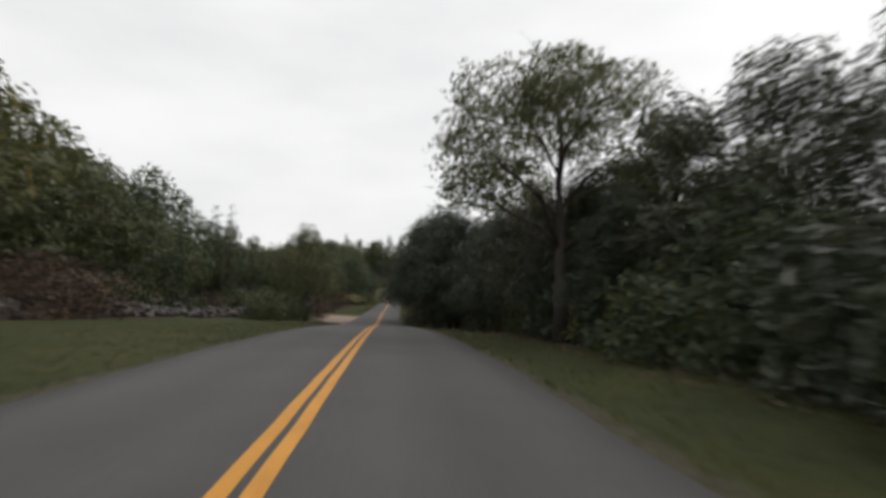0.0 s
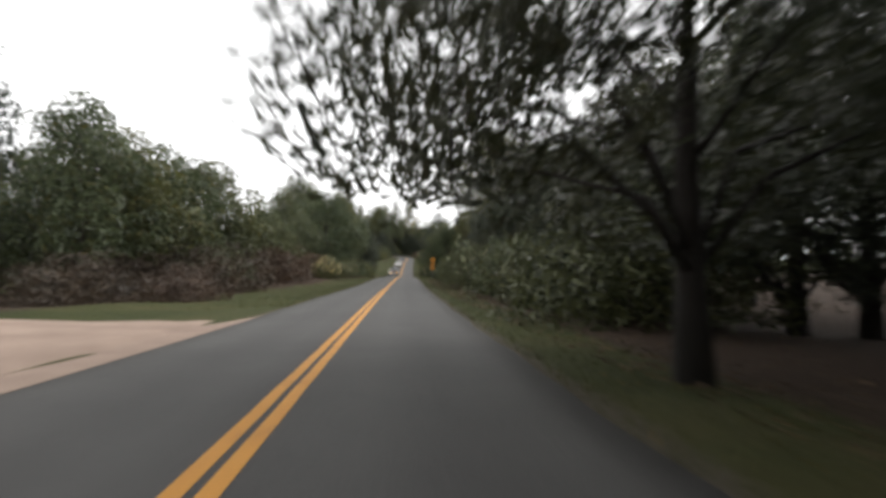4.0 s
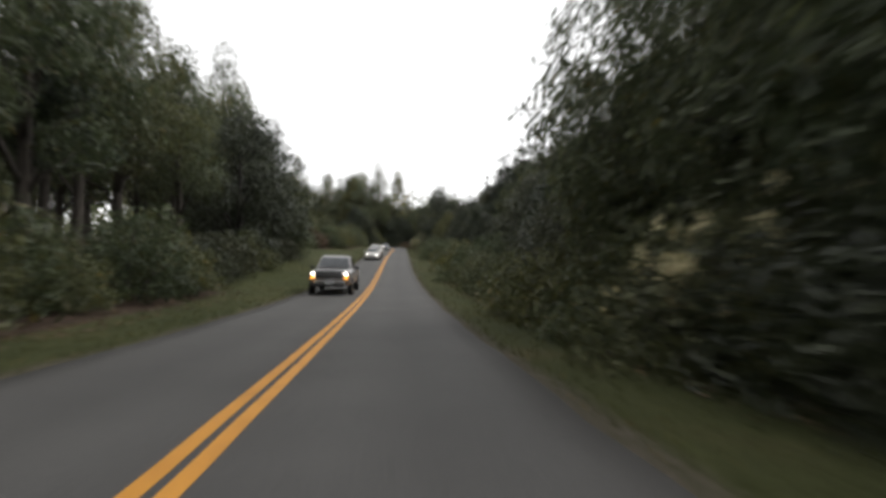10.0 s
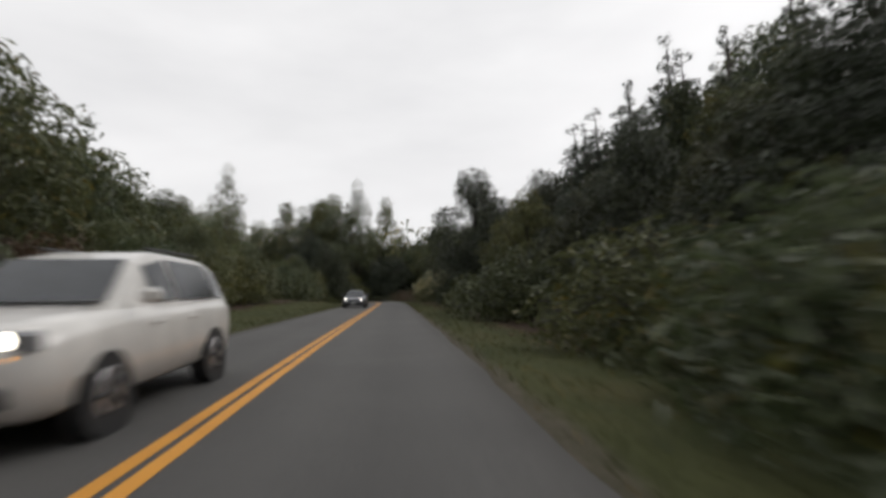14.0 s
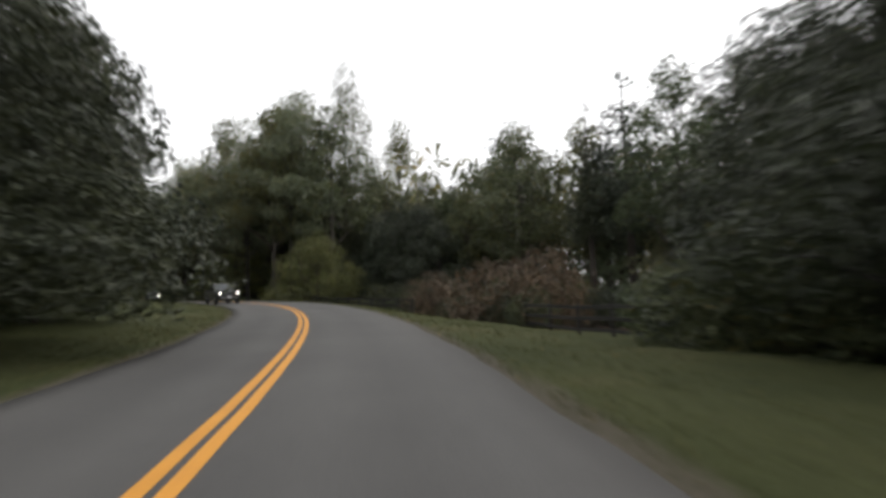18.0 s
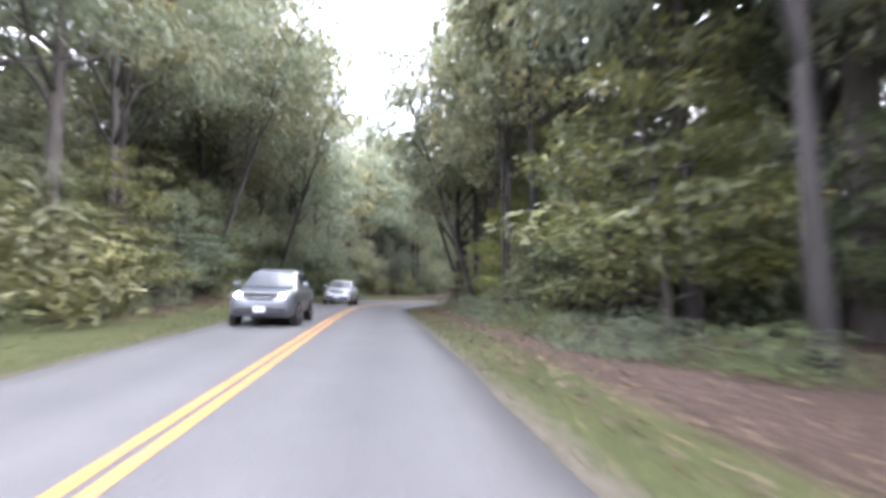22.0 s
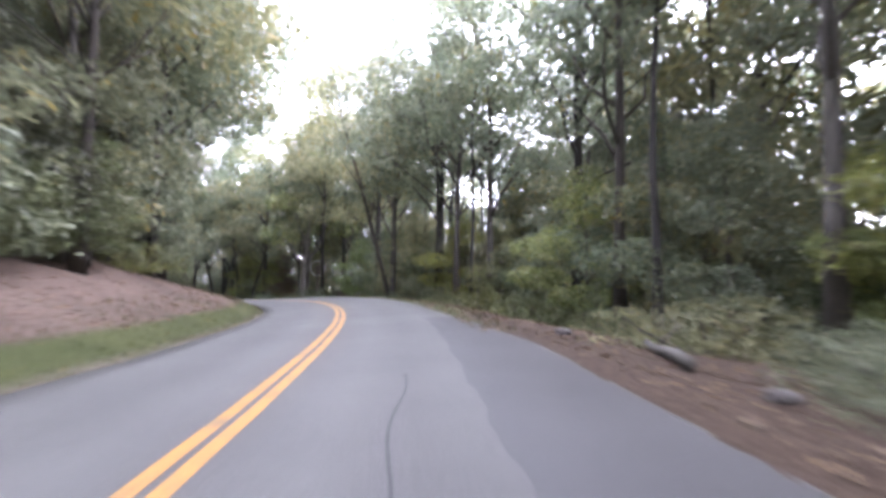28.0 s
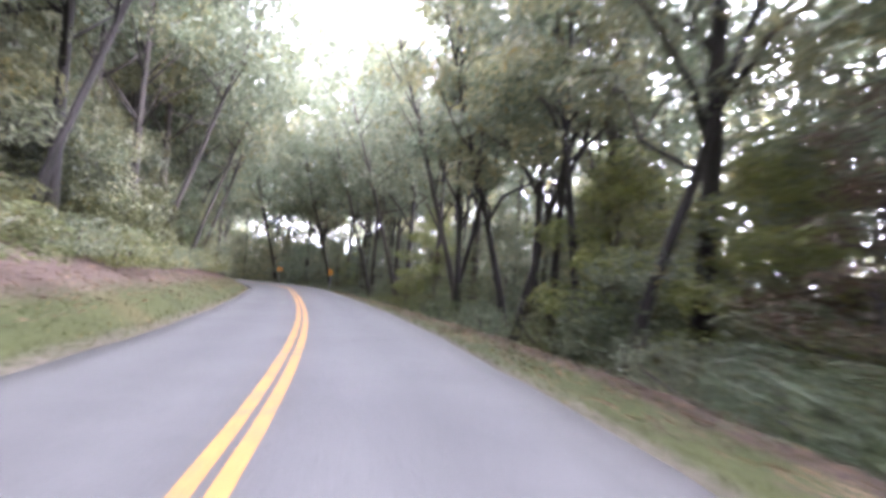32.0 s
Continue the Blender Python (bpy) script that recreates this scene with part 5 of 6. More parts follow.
def stone_wall(s_a, s_b, lat_a, lat_b, height, count, label):
    r = random.Random(int(s_a * 7) + count)
    mid = land((s_a + s_b) / 2, (lat_a + lat_b) / 2)
    wall = thing("stone_wall", label, "stone wall", kind="structure", m=Matrix.Translation(mid))
    for i in range(count):
        f = r.random()
        s, lat = s_a + (s_b - s_a) * f, lat_a + (lat_b - lat_a) * f
        level = r.random()
        p = land(s, lat) + Vector((r.gauss(0, 0.16), r.gauss(0, 0.16), 0.1 + level * height * (0.75 + 0.25 * math.sin(s * 0.9))))
        size = r.uniform(0.3, 0.72) * (1.1 - 0.4 * level)
        m = Matrix.Translation(p - mid) @ Euler((r.uniform(-.4, .4), r.uniform(-.4, .4), r.uniform(0, 6.28))).to_matrix().to_4x4() @ Matrix.Diagonal((size * 1.5, size, size * 0.85, 1))
        part("stone", r.choice(STONES), wall, m=m)


stone_wall(12, 52, -13.6, -11.8, 0.85, 280, "long low tumbled fieldstone wall at the edge of the lawn")
stone_wall(92, 112, -15, -13, 0.6, 70, "low tumbled stone wall below the shrubs")
stone_wall(206, 236, -20, -18, 0.7, 120, "low tumbled stone wall above the grassy slope")
stone_wall(324, 352, -18, -15.5, 0.7, 110, "low stone wall above the lawn on the bend")


# ---- dark board fences ----
def fence(s_a, s_b, lat_a, lat_b, rails, label):
    n = max(2, round((s_b - s_a) / 2.44) + 1)
    spots = [land(s_a + (s_b - s_a) * i / (n - 1), lat_a + (lat_b - lat_a) * i / (n - 1)) for i in range(n)]
    fen = thing("fence", label, "fence", group="dark board fences", m=Matrix.Translation(spots[0]))
    bm = bmesh.new()
    box(bm, 0, 0, 0.55, 0.12, 0.12, 1.6, 0.012)
    post = bm_mesh("post", bm, BOARD)
    bm = bmesh.new()
    box(bm, 0, 0.5, 0, 0.03, 1.0, 0.145, 0.004)
    board = bm_mesh("board", bm, BOARD)
    r = random.Random(int(s_a))
    for i, p in enumerate(spots):
        q = spots[min(i + 1, n - 1)] - spots[max(i - 1, 0)]
        yaw = math.atan2(-q.x, q.y)
        part("post", post, fen, m=Matrix.Translation(p - spots[0]) @ Euler((r.gauss(0, .015), r.gauss(0, .015), yaw)).to_matrix().to_4x4())
        if i < n - 1:
            d = spots[i + 1] - p
            yaw = math.atan2(-d.x, d.y)
            pitch = math.atan2(d.z, math.hypot(d.x, d.y))
            for k in range(rails):
                z = 0.22 + k * (0.96 / (rails - 1))
                side = Vector((math.cos(yaw) * -0.075, math.sin(yaw) * -0.075, z + r.gauss(0, .012)))
                part("board", board, fen, m=Matrix.Translation(p - spots[0] + side) @ Euler((pitch, 0, yaw)).to_matrix().to_4x4() @ Matrix.Diagonal((1, d.length, 1, 1)))
    return fen


fence(48, 72, 9.2, 10.4, 4, "black four-board fence under the evergreen trees")
fence(144, 166, 15.4, 11.4, 3, "black three-board fence along the mown verge")
fence(180, 188.5, 8.8, 8.1, 3, "black three-board fence between the shrubs")
fence(213.5, 230, 9.3, 9.2, 4, "black four-board fence beside the grass verge and pasture")
fence(241, 258, 8.4, 8.6, 4, "black four-board fence half hidden by shrubs")
fence(316, 326, 11.5, 11.8, 3, "black board fence behind the pink shrub")
fence(339.5, 362.3, 10.3, 9.9, 3, "black three-board fence below the outside of the bend")


# ---- road signs ----
def curve_sign():
    sign = thing("warning_sign", "orange yellow diamond winding-road sign over two plates on a steel post", "road sign", m=along(139.7, 5.16) @ Matrix.Rotation(radians(2.6), 4, "Y"))
    bm = bmesh.new()
    box(bm, 0, 0, 1.25, 0.06, 0.035, 3.3, 0.006)
    part("post", bm_mesh("post", bm, STEEL), sign, "grey steel post")

    def plate(name, w, hgt, z, dia=False):
        bm = bmesh.new()
        turn = Matrix.Rotation(radians(45 if dia else 0), 3, "Y")
        box(bm, 0, -0.035, z, w, 0.006, hgt, 0.0, turn)
        return part(name, bm_mesh(name, bm, SIGN_FACE), sign)
    dia = plate("diamond_panel", 0.615, 0.615, 2.71, True)
    # winding arrow: a bent ribbon with a head
    bm = bmesh.new()
    pts = [(-0.02, -0.33), (-0.05, -0.24), (-0.01, -0.17), (0.07, -0.12), (0.07, -0.05), (-0.02, 0.0), (-0.08, 0.06), (-0.04, 0.12), (0.05, 0.15), (0.05, 0.2), (0.0, 0.22)]
    pts = [(x * 1.15, z * 1.08) for x, z in pts]
    prev = None
    for i, (x, z) in enumerate(pts):
        a = pts[max(i - 1, 0)]
        b = pts[min(i + 1, len(pts) - 1)]
        d = Vector((b[0] - a[0], 0, b[1] - a[1])).normalized()
        nrm = Vector((d.z, 0, -d.x)) * 0.045
        cur = [bm.verts.new(Vector((x, -0.042, 2.71 + z)) + nrm), bm.verts.new(Vector((x, -0.042, 2.71 + z)) - nrm)]
        if prev:
            bm.faces.new((prev[0], prev[1], cur[1], cur[0]))
        prev = cur
    bm.faces.new([bm.verts.new(Vector(p)) for p in ((-0.12, -0.042, 2.91), (0.12, -0.042, 2.91), (0.0, -0.042, 3.08))])
    part("arrow", bm_mesh("arrow", bm, SIGN_BLACK), dia, "black winding arrow")
    speed = plate("speed_plate", 0.49, 0.51, 2.02)
    notice = plate("notice_plate", 0.49, 0.55, 1.455)

    def words(txt, size, x, z, parent):
        cu = bpy.data.curves.new(txt, "FONT")
        cu.body, cu.size, cu.align_x, cu.extrude, cu.offset = txt, size, "CENTER", 0.001, size * 0.012
        ob = new("lettering", cu)
        ob.parent = parent
        ob.matrix_basis = Matrix.Translation((x, -0.042, z)) @ Matrix.Rotation(radians(90), 4, "X")
        cu.materials.append(SIGN_BLACK)
    words("25", 0.36, 0.0, 1.99, speed)
    words("MPH", 0.15, 0.0, 1.82, speed)
    for z, w, hh in ((1.62, 0.25, 0.09), (1.46, 0.12, 0.11), (1.29, 0.32, 0.08)):
        bm = bmesh.new()
        box(bm, 0.0 if w > 0.1 else -0.02, -0.041, z, w, 0.003, hh)
        part("lettering_bar", bm_mesh("lettering_bar", bm, SIGN_BLACK), notice)
    for pl, z, w in ((speed, 2.02, 0.49), (notice, 1.455, 0.49)):
        for dz in (-0.235, 0.235):
            bm = bmesh.new()
            box(bm, 0, -0.0395, z + dz, w * 0.96, 0.002, 0.012)
            part("border", bm_mesh("border", bm, SIGN_BLACK), pl)


curve_sign()


def chevron_sign(s, lat, w, hgt, label, turn=0.0):
    sign = thing("chevron_sign", label, "road sign", group="curve marker signs", m=along(s, lat) @ Matrix.Rotation(turn, 4, "Z"))
    bm = bmesh.new()
    box(bm, 0, 0, 0.9, 0.05, 0.05, 2.4, 0.006)
    part("post", bm_mesh("post", bm, STEEL), sign, "grey steel post")
    bm = bmesh.new()
    box(bm, 0, -0.035, 1.75, w, 0.006, hgt)
    pan = part("sign_panel", bm_mesh("sign_panel", bm, SIGN_FACE), sign)
    bm = bmesh.new()
    for k in (-1, 1):
        a = [(0.16, 0.0), (-0.02, 0.5), (-0.2, 0.5), (-0.02, 0.0)]
        bm.faces.new([bm.verts.new((-x * w, -0.041, 1.75 + k * z * hgt * 0.9)) for x, z in (a if k > 0 else a[::-1])])
    part("chevron", bm_mesh("chevron", bm, SIGN_BLACK), pan, "black chevron")


chevron_sign(566.4, 4.6, 0.45, 0.6, "orange yellow curve marker on a post at the verge", 0.2)
chevron_sign(581, 4.6, 0.9, 0.5, "wide orange yellow arrow board at the bend", 0.3)


# ---- utility pole ----
def utility_pole():
    s, lat = 346.0, 26.7
    pole = thing("utility_pole", "weathered grey wooden utility pole with two crossarms", "utility pole", m=along(s, lat) @ Matrix.Rotation(0.1, 4, "Z"))
    H = 12.9
    bm = bmesh.new()
    rod(bm, (0, 0, -1.0), (0, 0, H + 0.3), 0.16, 0.11)
    part("pole_shaft", bm_mesh("pole_shaft", bm, POLE, True), pole)
    for z, w in ((H, 2.9), (H - 0.75, 2.9), (H - 2.4, 1.1)):
        bm = bmesh.new()
        box(bm, 0, -0.16, z, w, 0.1, 0.12, 0.01)
        arm = part("crossarm", bm_mesh("crossarm", bm, POLE), pole, "pale wooden crossarm")
        for x in ((-0.45, -0.3, 0.3, 0.45) if w > 2 else (-0.4, 0.4)):
            bm = bmesh.new()
            rod(bm, (x * w, -0.16, z + 0.06), (x * w, -0.16, z + 0.2), 0.045, 0.03, 8)
            part("insulator", bm_mesh("insulator", bm, STEEL), arm)
    bm = bmesh.new()
    rod(bm, (0.5, -0.1, H - 0.8), (1.25, -0.1, H - 2.6), 0.05, 0.05, 6)
    part("brace", bm_mesh("brace", bm, POLE), pole, "slanting wooden brace")


utility_pole()


# ---- old wheel among the trees ----
def old_wheel():
    base = land(517, 10.9)
    wh = thing("water_wheel", "old weathered wooden wheel with a pale rim, half hidden in undergrowth", "wheel", m=Matrix.Translation(Vector((base.x, base.y, station(517)[0].z + 3.5))) @ Matrix.Rotation(station(517)[3] - 0.5, 4, "Z"))
    R, n = 0.85, 28
    bm = bmesh.new()
    rings = []
    for k in range(n):
        t = 2 * math.pi * k / n
        rings.append([bm.verts.new((math.cos(t) * r, y, math.sin(t) * r)) for r, y in ((R, -0.22), (R, 0.22), (R - 0.13, 0.22), (R - 0.13, -0.22))])
    for k in range(n):
        a, b = rings[k], rings[(k + 1) % n]
        for j in range(4):
            bm.faces.new((a[j], b[j], b[(j + 1) % 4], a[(j + 1) % 4]))
    part("rim", bm_mesh("rim", bm, WHEEL_PALE), wh, "pale weathered rim")
    for k in range(8):
        t = math.pi * k / 8
        bm = bmesh.new()
        rod(bm, (math.cos(t) * (R - 0.1), 0, math.sin(t) * (R - 0.1)), (-math.cos(t) * (R - 0.1), 0, -math.sin(t) * (R - 0.1)), 0.05, 0.05, 6)
        part("spoke", bm_mesh("spoke", bm, RUST), wh)
    bm = bmesh.new()
    rod(bm, (0, -0.5, 0), (0, 0.5, 0), 0.14, 0.14, 10)
    part("axle", bm_mesh("axle", bm, RUST), wh)
    for y in (-0.5, 0.5):
        bm = bmesh.new()
        rod(bm, (0, y, 0.1), (0, y, base.z - station(517)[0].z - 3.8), 0.13, 0.16, 8)
        part("support_post", bm_mesh("support_post", bm, RUST), wh)


old_wheel()

# ---- boulders in the wood ----
for _s, _l, _k in ((455, 5.0, 0.42), (457.5, 5.6, 0.3), (453, 6.0, 0.35), (466, 5.2, 0.28), (472, 5.0, 0.3), (462, 6.4, 0.5)):
    rk = tagged(new("rock", STONES[int(_s) % 6]), "grey brown rock lying on the verge", "rock", group="verge rocks")
    rk.matrix_basis = along(_s, _l, 0.08) @ Matrix.Diagonal((_k * 1.4, _k, _k * 0.7, 1))


def fallen_log(s, lat, length, rad, turn, label):
    lg = thing("fallen_log", label, "log", group="fallen logs", m=along(s, lat, rad * 0.7) @ Matrix.Rotation(turn, 4, "Z"))
    r = np.random.default_rng(int(s))
    pth = [(r.normal(0, 0.05), length * (f - 0.5), r.normal(0, 0.03)) for f in np.linspace(0, 1, 5)]
    part("trunk", tubes_mesh("trunk", [(pth, [rad * (1.1 - 0.5 * f) for f in np.linspace(0, 1, 5)], 8), ([pth[3], (0.5, pth[3][1] + 0.4, 0.4)], [rad * 0.4, rad * 0.15], 5)], BARK_PALE), lg)


fallen_log(463, 6.8, 4.5, 0.14, 0.4, "pale fallen log on the leaf litter")
fallen_log(469, 5.6, 3.0, 0.10, -0.3, "thin pale fallen branch on the verge")
fallen_log(506, 8.2, 5.0, 0.16, 0.9, "mossy fallen log below the road")


# ---- thin marker post on the verge ----
marker = thing("marker_post", "thin pale weathered marker post on the grass verge", "post", m=along(189, 6.6))
_bm = bmesh.new()
box(_bm, 0, 0, 0.25, 0.09, 0.09, 1.15, 0.012)
part("shaft", bm_mesh("shaft", _bm, WHEEL_PALE), marker)
_bm = bmesh.new()
box(_bm, 0, 0, 0.84, 0.11, 0.11, 0.04, 0.01)
part("cap", bm_mesh("cap", _bm, POLE), marker)

# ---- vehicles in the oncoming lane ----
GLASS = paint_mat("dark_car_glass", (0.10, 0.11, 0.12), 0.0, 0.08)
TYRE = surface("tyre_rubber", [(0.3, (0.012, 0.012, 0.013)), (0.7, (0.025, 0.025, 0.025))], 8.0, 0.85, 60.0, 0.3)
RIM = surface("alloy_rim", [(0.3, (0.35, 0.35, 0.36)), (0.7, (0.5, 0.5, 0.51))], 6.0, 0.35, 40.0, 0.0, metal=0.8)
TRIM = surface("black_plastic", [(0.3, (0.012, 0.012, 0.013)), (0.7, (0.022, 0.022, 0.023))], 5.0, 0.6, 60.0, 0.1)
CHROME = surface("chrome_trim", [(0.3, (0.5, 0.5, 0.51)), (0.7, (0.62, 0.62, 0.63))], 5.0, 0.2, 40.0, 0.0, metal=0.9)
PLATE = surface("number_plate", [(0.3, (0.55, 0.55, 0.56)), (0.7, (0.65, 0.65, 0.66))], 5.0, 0.5, 40.0, 0.0)
LAMP = glow_mat("lit_headlamp", (1.0, 0.93, 0.80), 9.0)
AMBER = glow_mat("lit_amber_lamp", (1.0, 0.42, 0.05), 2.5)
LENS = paint_mat("clear_lamp_lens", (0.24, 0.24, 0.25), 0.3, 0.1)

# front to back: y, underside, top, half width
BODIES = {
    "sedan": dict(L=4.7, W=0.92, belt=0.96, rows=[(2.36, .34, .58, .62), (2.28, .22, .70, .80), (2.0, .19, .79, .89), (1.5, .19, .86, .92), (0.95, .19, .95, .92), (0.0, .19, .97, .92), (-1.2, .19, 1.0, .92), (-1.9, .20, 1.02, .90), (-2.25, .28, .98, .84), (-2.34, .40, .85, .74)],
                  cab=[(1.0, .95, .95, .80), (0.25, .95, 1.40, .62), (-0.3, .95, 1.45, .60), (-0.95, .95, 1.42, .60), (-1.85, .98, 1.02, .76)], wheels=(1.40, -1.35), wr=0.32, lamp=(0.66, 2.15, 0.66, 0.40, 0.12)),
    "suv": dict(L=4.55, W=0.91, belt=1.10, rows=[(2.28, .45, .80, .66), (2.20, .30, .92, .82), (1.95, .26, .99, .89), (1.5, .26, 1.04, .91), (1.05, .26, 1.08, .91), (0.0, .26, 1.10, .91), (-1.4, .26, 1.12, .91), (-2.0, .28, 1.12, .88), (-2.22, .36, 1.08, .82), (-2.28, .5, .95, .76)],
                cab=[(1.15, 1.07, 1.07, .80), (0.4, 1.08, 1.56, .66), (-0.2, 1.08, 1.67, .64), (-1.5, 1.08, 1.64, .64), (-1.95, 1.08, 1.52, .64), (-2.2, 1.08, 1.10, .76)], wheels=(1.38, -1.30), wr=0.36, lamp=(0.66, 2.10, 0.86, 0.32, 0.17)),
    "pickup": dict(L=5.6, W=0.98, belt=1.16, rows=[(2.80, .50, .98, .78), (2.74, .42, 1.08, .92), (2.4, .40, 1.13, .97), (1.6, .40, 1.18, .98), (1.0, .40, 1.20, .98), (0.0, .40, 1.20, .98), (-0.8, .40, 1.20, .98), (-0.95, .40, 1.16, .98), (-2.7, .42, 1.16, .98), (-2.78, .5, 1.1, .95)],
                   cab=[(1.1, 1.19, 1.19, .86), (0.35, 1.2, 1.74, .72), (0.0, 1.2, 1.82, .70), (-0.7, 1.2, 1.80, .70), (-0.88, 1.2, 1.22, .78)], wheels=(1.85, -1.75), wr=0.39, lamp=(0.76, 2.70, 0.98, 0.30, 0.14)),
}


def body_mesh(rows, material, belt_round=0.12):
    bm = bmesh.new()
    rings = []
    for y, z0, z1, w in rows:
        e = min(belt_round, (z1 - z0) * 0.3)
        half = [(w * 0.80, z0), (w * 0.97, z0 + e * 0.7), (w, (z0 + z1) * 0.5), (w * 0.985, z1 - e * 1.3), (w * 0.90, z1 - e * 0.25), (w * 0.55, z1)]
        pts = [(x, z) for x, z in half] + [(-x, z) for x, z in half[::-1]]
        rings.append([bm.verts.new((x, y, z)) for x, z in pts])
    n = len(rings[0])
    for a, b in zip(rings, rings[1:]):
        for k in range(n):
            bm.faces.new((a[k], b[k], b[(k + 1) % n], a[(k + 1) % n]))
    bm.faces.new(rings[0])
    bm.faces.new(rings[-1][::-1])
    bmesh.ops.recalc_face_normals(bm, faces=bm.faces)
    return bm_mesh("body", bm, material, True)


def car(kind, name, s, label, paint, amber=False, lat=-1.62, lit=True):
    d = BODIES[kind]
    c, right, up, h = station(s + d["L"] / 2)
    m = Matrix.Translation(at_road(s + d["L"] / 2, lat, 0.015)) @ Matrix.Rotation(h + math.pi, 4, "Z") @ Matrix.Rotation(-float(np.interp(s, SG, RG)), 4, "X") @ Matrix.Rotation(-float(np.interp(s, SG, RB)), 4, "Y")
    auto = thing(name, label, "car" if kind != "pickup" else "pickup truck", group="oncoming vehicles", m=m)
    part("body", body_mesh(d["rows"], paint), auto)
    # cabin shell with its panes set proud of it
    cab = d["cab"]
    bm = bmesh.new()
    rings = []
    for y, z0, z1, w in cab:
        wb = w + (z1 - z0) * 0.36 if z1 - z0 > 0.1 else w
        wb = min(wb, d["W"] * 0.93)
        rings.append([bm.verts.new(p) for p in ((wb, y, z0 - 0.05), (w, y, z1 - 0.05), (w * 0.8, y, z1), (-w * 0.8, y, z1), (-w, y, z1 - 0.05), (-wb, y, z0 - 0.05))])
    for a, b in zip(rings, rings[1:]):
        for k in range(5):
            bm.faces.new((a[k], a[k + 1], b[k + 1], b[k]))
    bm.faces.new(rings[0])
    bm.faces.new(rings[-1][::-1])
    bmesh.ops.recalc_face_normals(bm, faces=bm.faces)
    cabin = part("cabin", bm_mesh("cabin", bm, paint), auto)

    def pane(pname, quad, push):
        bm = bmesh.new()
        ctr = sum((Vector(p) for p in quad), Vector()) / 4
        vs = [bm.verts.new(ctr + (Vector(p) - ctr) * 0.90 + Vector(push)) for p in quad]
        f = bm.faces.new(vs)
        bmesh.ops.solidify(bm, geom=[f], thickness=0.008)
        part(pname, bm_mesh(pname, bm, GLASS), cabin, "dark tinted glass")
    (y0, za, zb, w0), (y1, zc, zd, w1) = cab[0], cab[1]
    pane("windscreen", [(w0 * 1.0, y0, zb + 0.02), (w1 * 0.96, y1, zd), (-w1 * 0.96, y1, zd), (-w0 * 1.0, y0, zb + 0.02)], (0, 0.02, 0.02))
    ye, _, ze, we = cab[-2]
    yf, _, zf, wf = cab[-1]
    pane("rear_window", [(we * 0.9, ye, ze), (wf * 0.95, yf, zf + 0.03), (-wf * 0.95, yf, zf + 0.03), (-we * 0.9, ye, ze)], (0, -0.02, 0.02))
    for i in range(1, len(cab) - 1):
        (ya, zla, zta, wa), (yb, zlb, ztb, wb_) = cab[i], cab[i + 1]
        if ya - yb < 0.3:
            continue
        for sx in (-1, 1):
            wba = min(wa + (zta - zla) * 0.36, d["W"] * 0.93)
            wbb = min(wb_ + (ztb - zlb) * 0.36, d["W"] * 0.93) if ztb - zlb > 0.1 else wb_
            pane("side_window", [(sx * wba, ya, zla + 0.02), (sx * wa, ya, zta - 0.06), (sx * wb_, yb, ztb - 0.06), (sx * wbb, yb, zlb + 0.02)], (sx * 0.012, 0, 0.0))
    # lamps, grille, bumper, plate
    lx, ly, lz, lw, lh = d["lamp"]
    for sx in (-1, 1):
        bm = bmesh.new()
        box(bm, sx * lx, ly + 0.06, lz, lw, 0.16, lh, 0.03, None)
        head = part("headlight", bm_mesh("headlight", bm, LENS), auto, "clear headlight")
        if lit:
            bm = bmesh.new()
            rod(bm, (sx * (lx - lw * (0.05 if kind == "pickup" else 0.22)), ly + 0.13, lz), (sx * (lx - lw * (0.05 if kind == "pickup" else 0.22)), ly + 0.155, lz), lh * 0.46, lh * 0.40, 14)
            part("lamp", bm_mesh("lamp", bm, LAMP), head, "lit warm white lamp")
        if amber:
            bm = bmesh.new()
            box(bm, sx * (lx - (0.0 if kind == "pickup" else lw * 0.30)), ly + 0.10, lz - (0.18 if kind == "pickup" else lh * 0.72), lw * (0.62 if kind == "pickup" else 0.8), 0.12, 0.08, 0.02)
            part("turn_signal", bm_mesh("turn_signal", bm, AMBER), auto, "lit amber lamp")
        bm = bmesh.new()
        mz = d["belt"] + 0.08
        box(bm, sx * (d["W"] + 0.10), cab[0][0] - 0.28, mz, 0.2, 0.12, 0.15, 0.04)
        part("side_mirror", bm_mesh("side_mirror", bm, paint if kind != "pickup" else TRIM), auto)
        bm = bmesh.new()
        box(bm, sx * lx, -d["L"] / 2 + 0.06, d["belt"] - 0.2, 0.16, 0.08, 0.34, 0.02)
        part("tail_light", bm_mesh("tail_light", bm, TAIL), auto, "red tail light")
        for dy in (0.45, -0.55):
            bm = bmesh.new()
            box(bm, sx * (d["W"] + 0.004), dy, d["belt"] - 0.2, 0.03, 0.18, 0.03, 0.008)
            part("door_handle", bm_mesh("door_handle", bm, paint), auto)
    yf0 = d["rows"][0][0]
    bm = bmesh.new()
    gz = lz - (0.02 if kind != "sedan" else 0.04)
    gw, gh = {"sedan": (0.43, 0.07), "suv": (0.52, 0.11), "pickup": (0.60, 0.17)}[kind]
    nar = 0.97 if kind == "pickup" else 0.62
    # a grille whose lower edge is narrower than its upper one
    rim = [(-gw, gh), (gw, gh), (gw * (0.6 + 0.4 * nar), 0.0), (gw * nar, -gh), (-gw * nar, -gh), (-gw * (0.6 + 0.4 * nar), 0.0)]
    fr = [bm.verts.new((x, yf0 + 0.028, gz + z)) for x, z in rim]
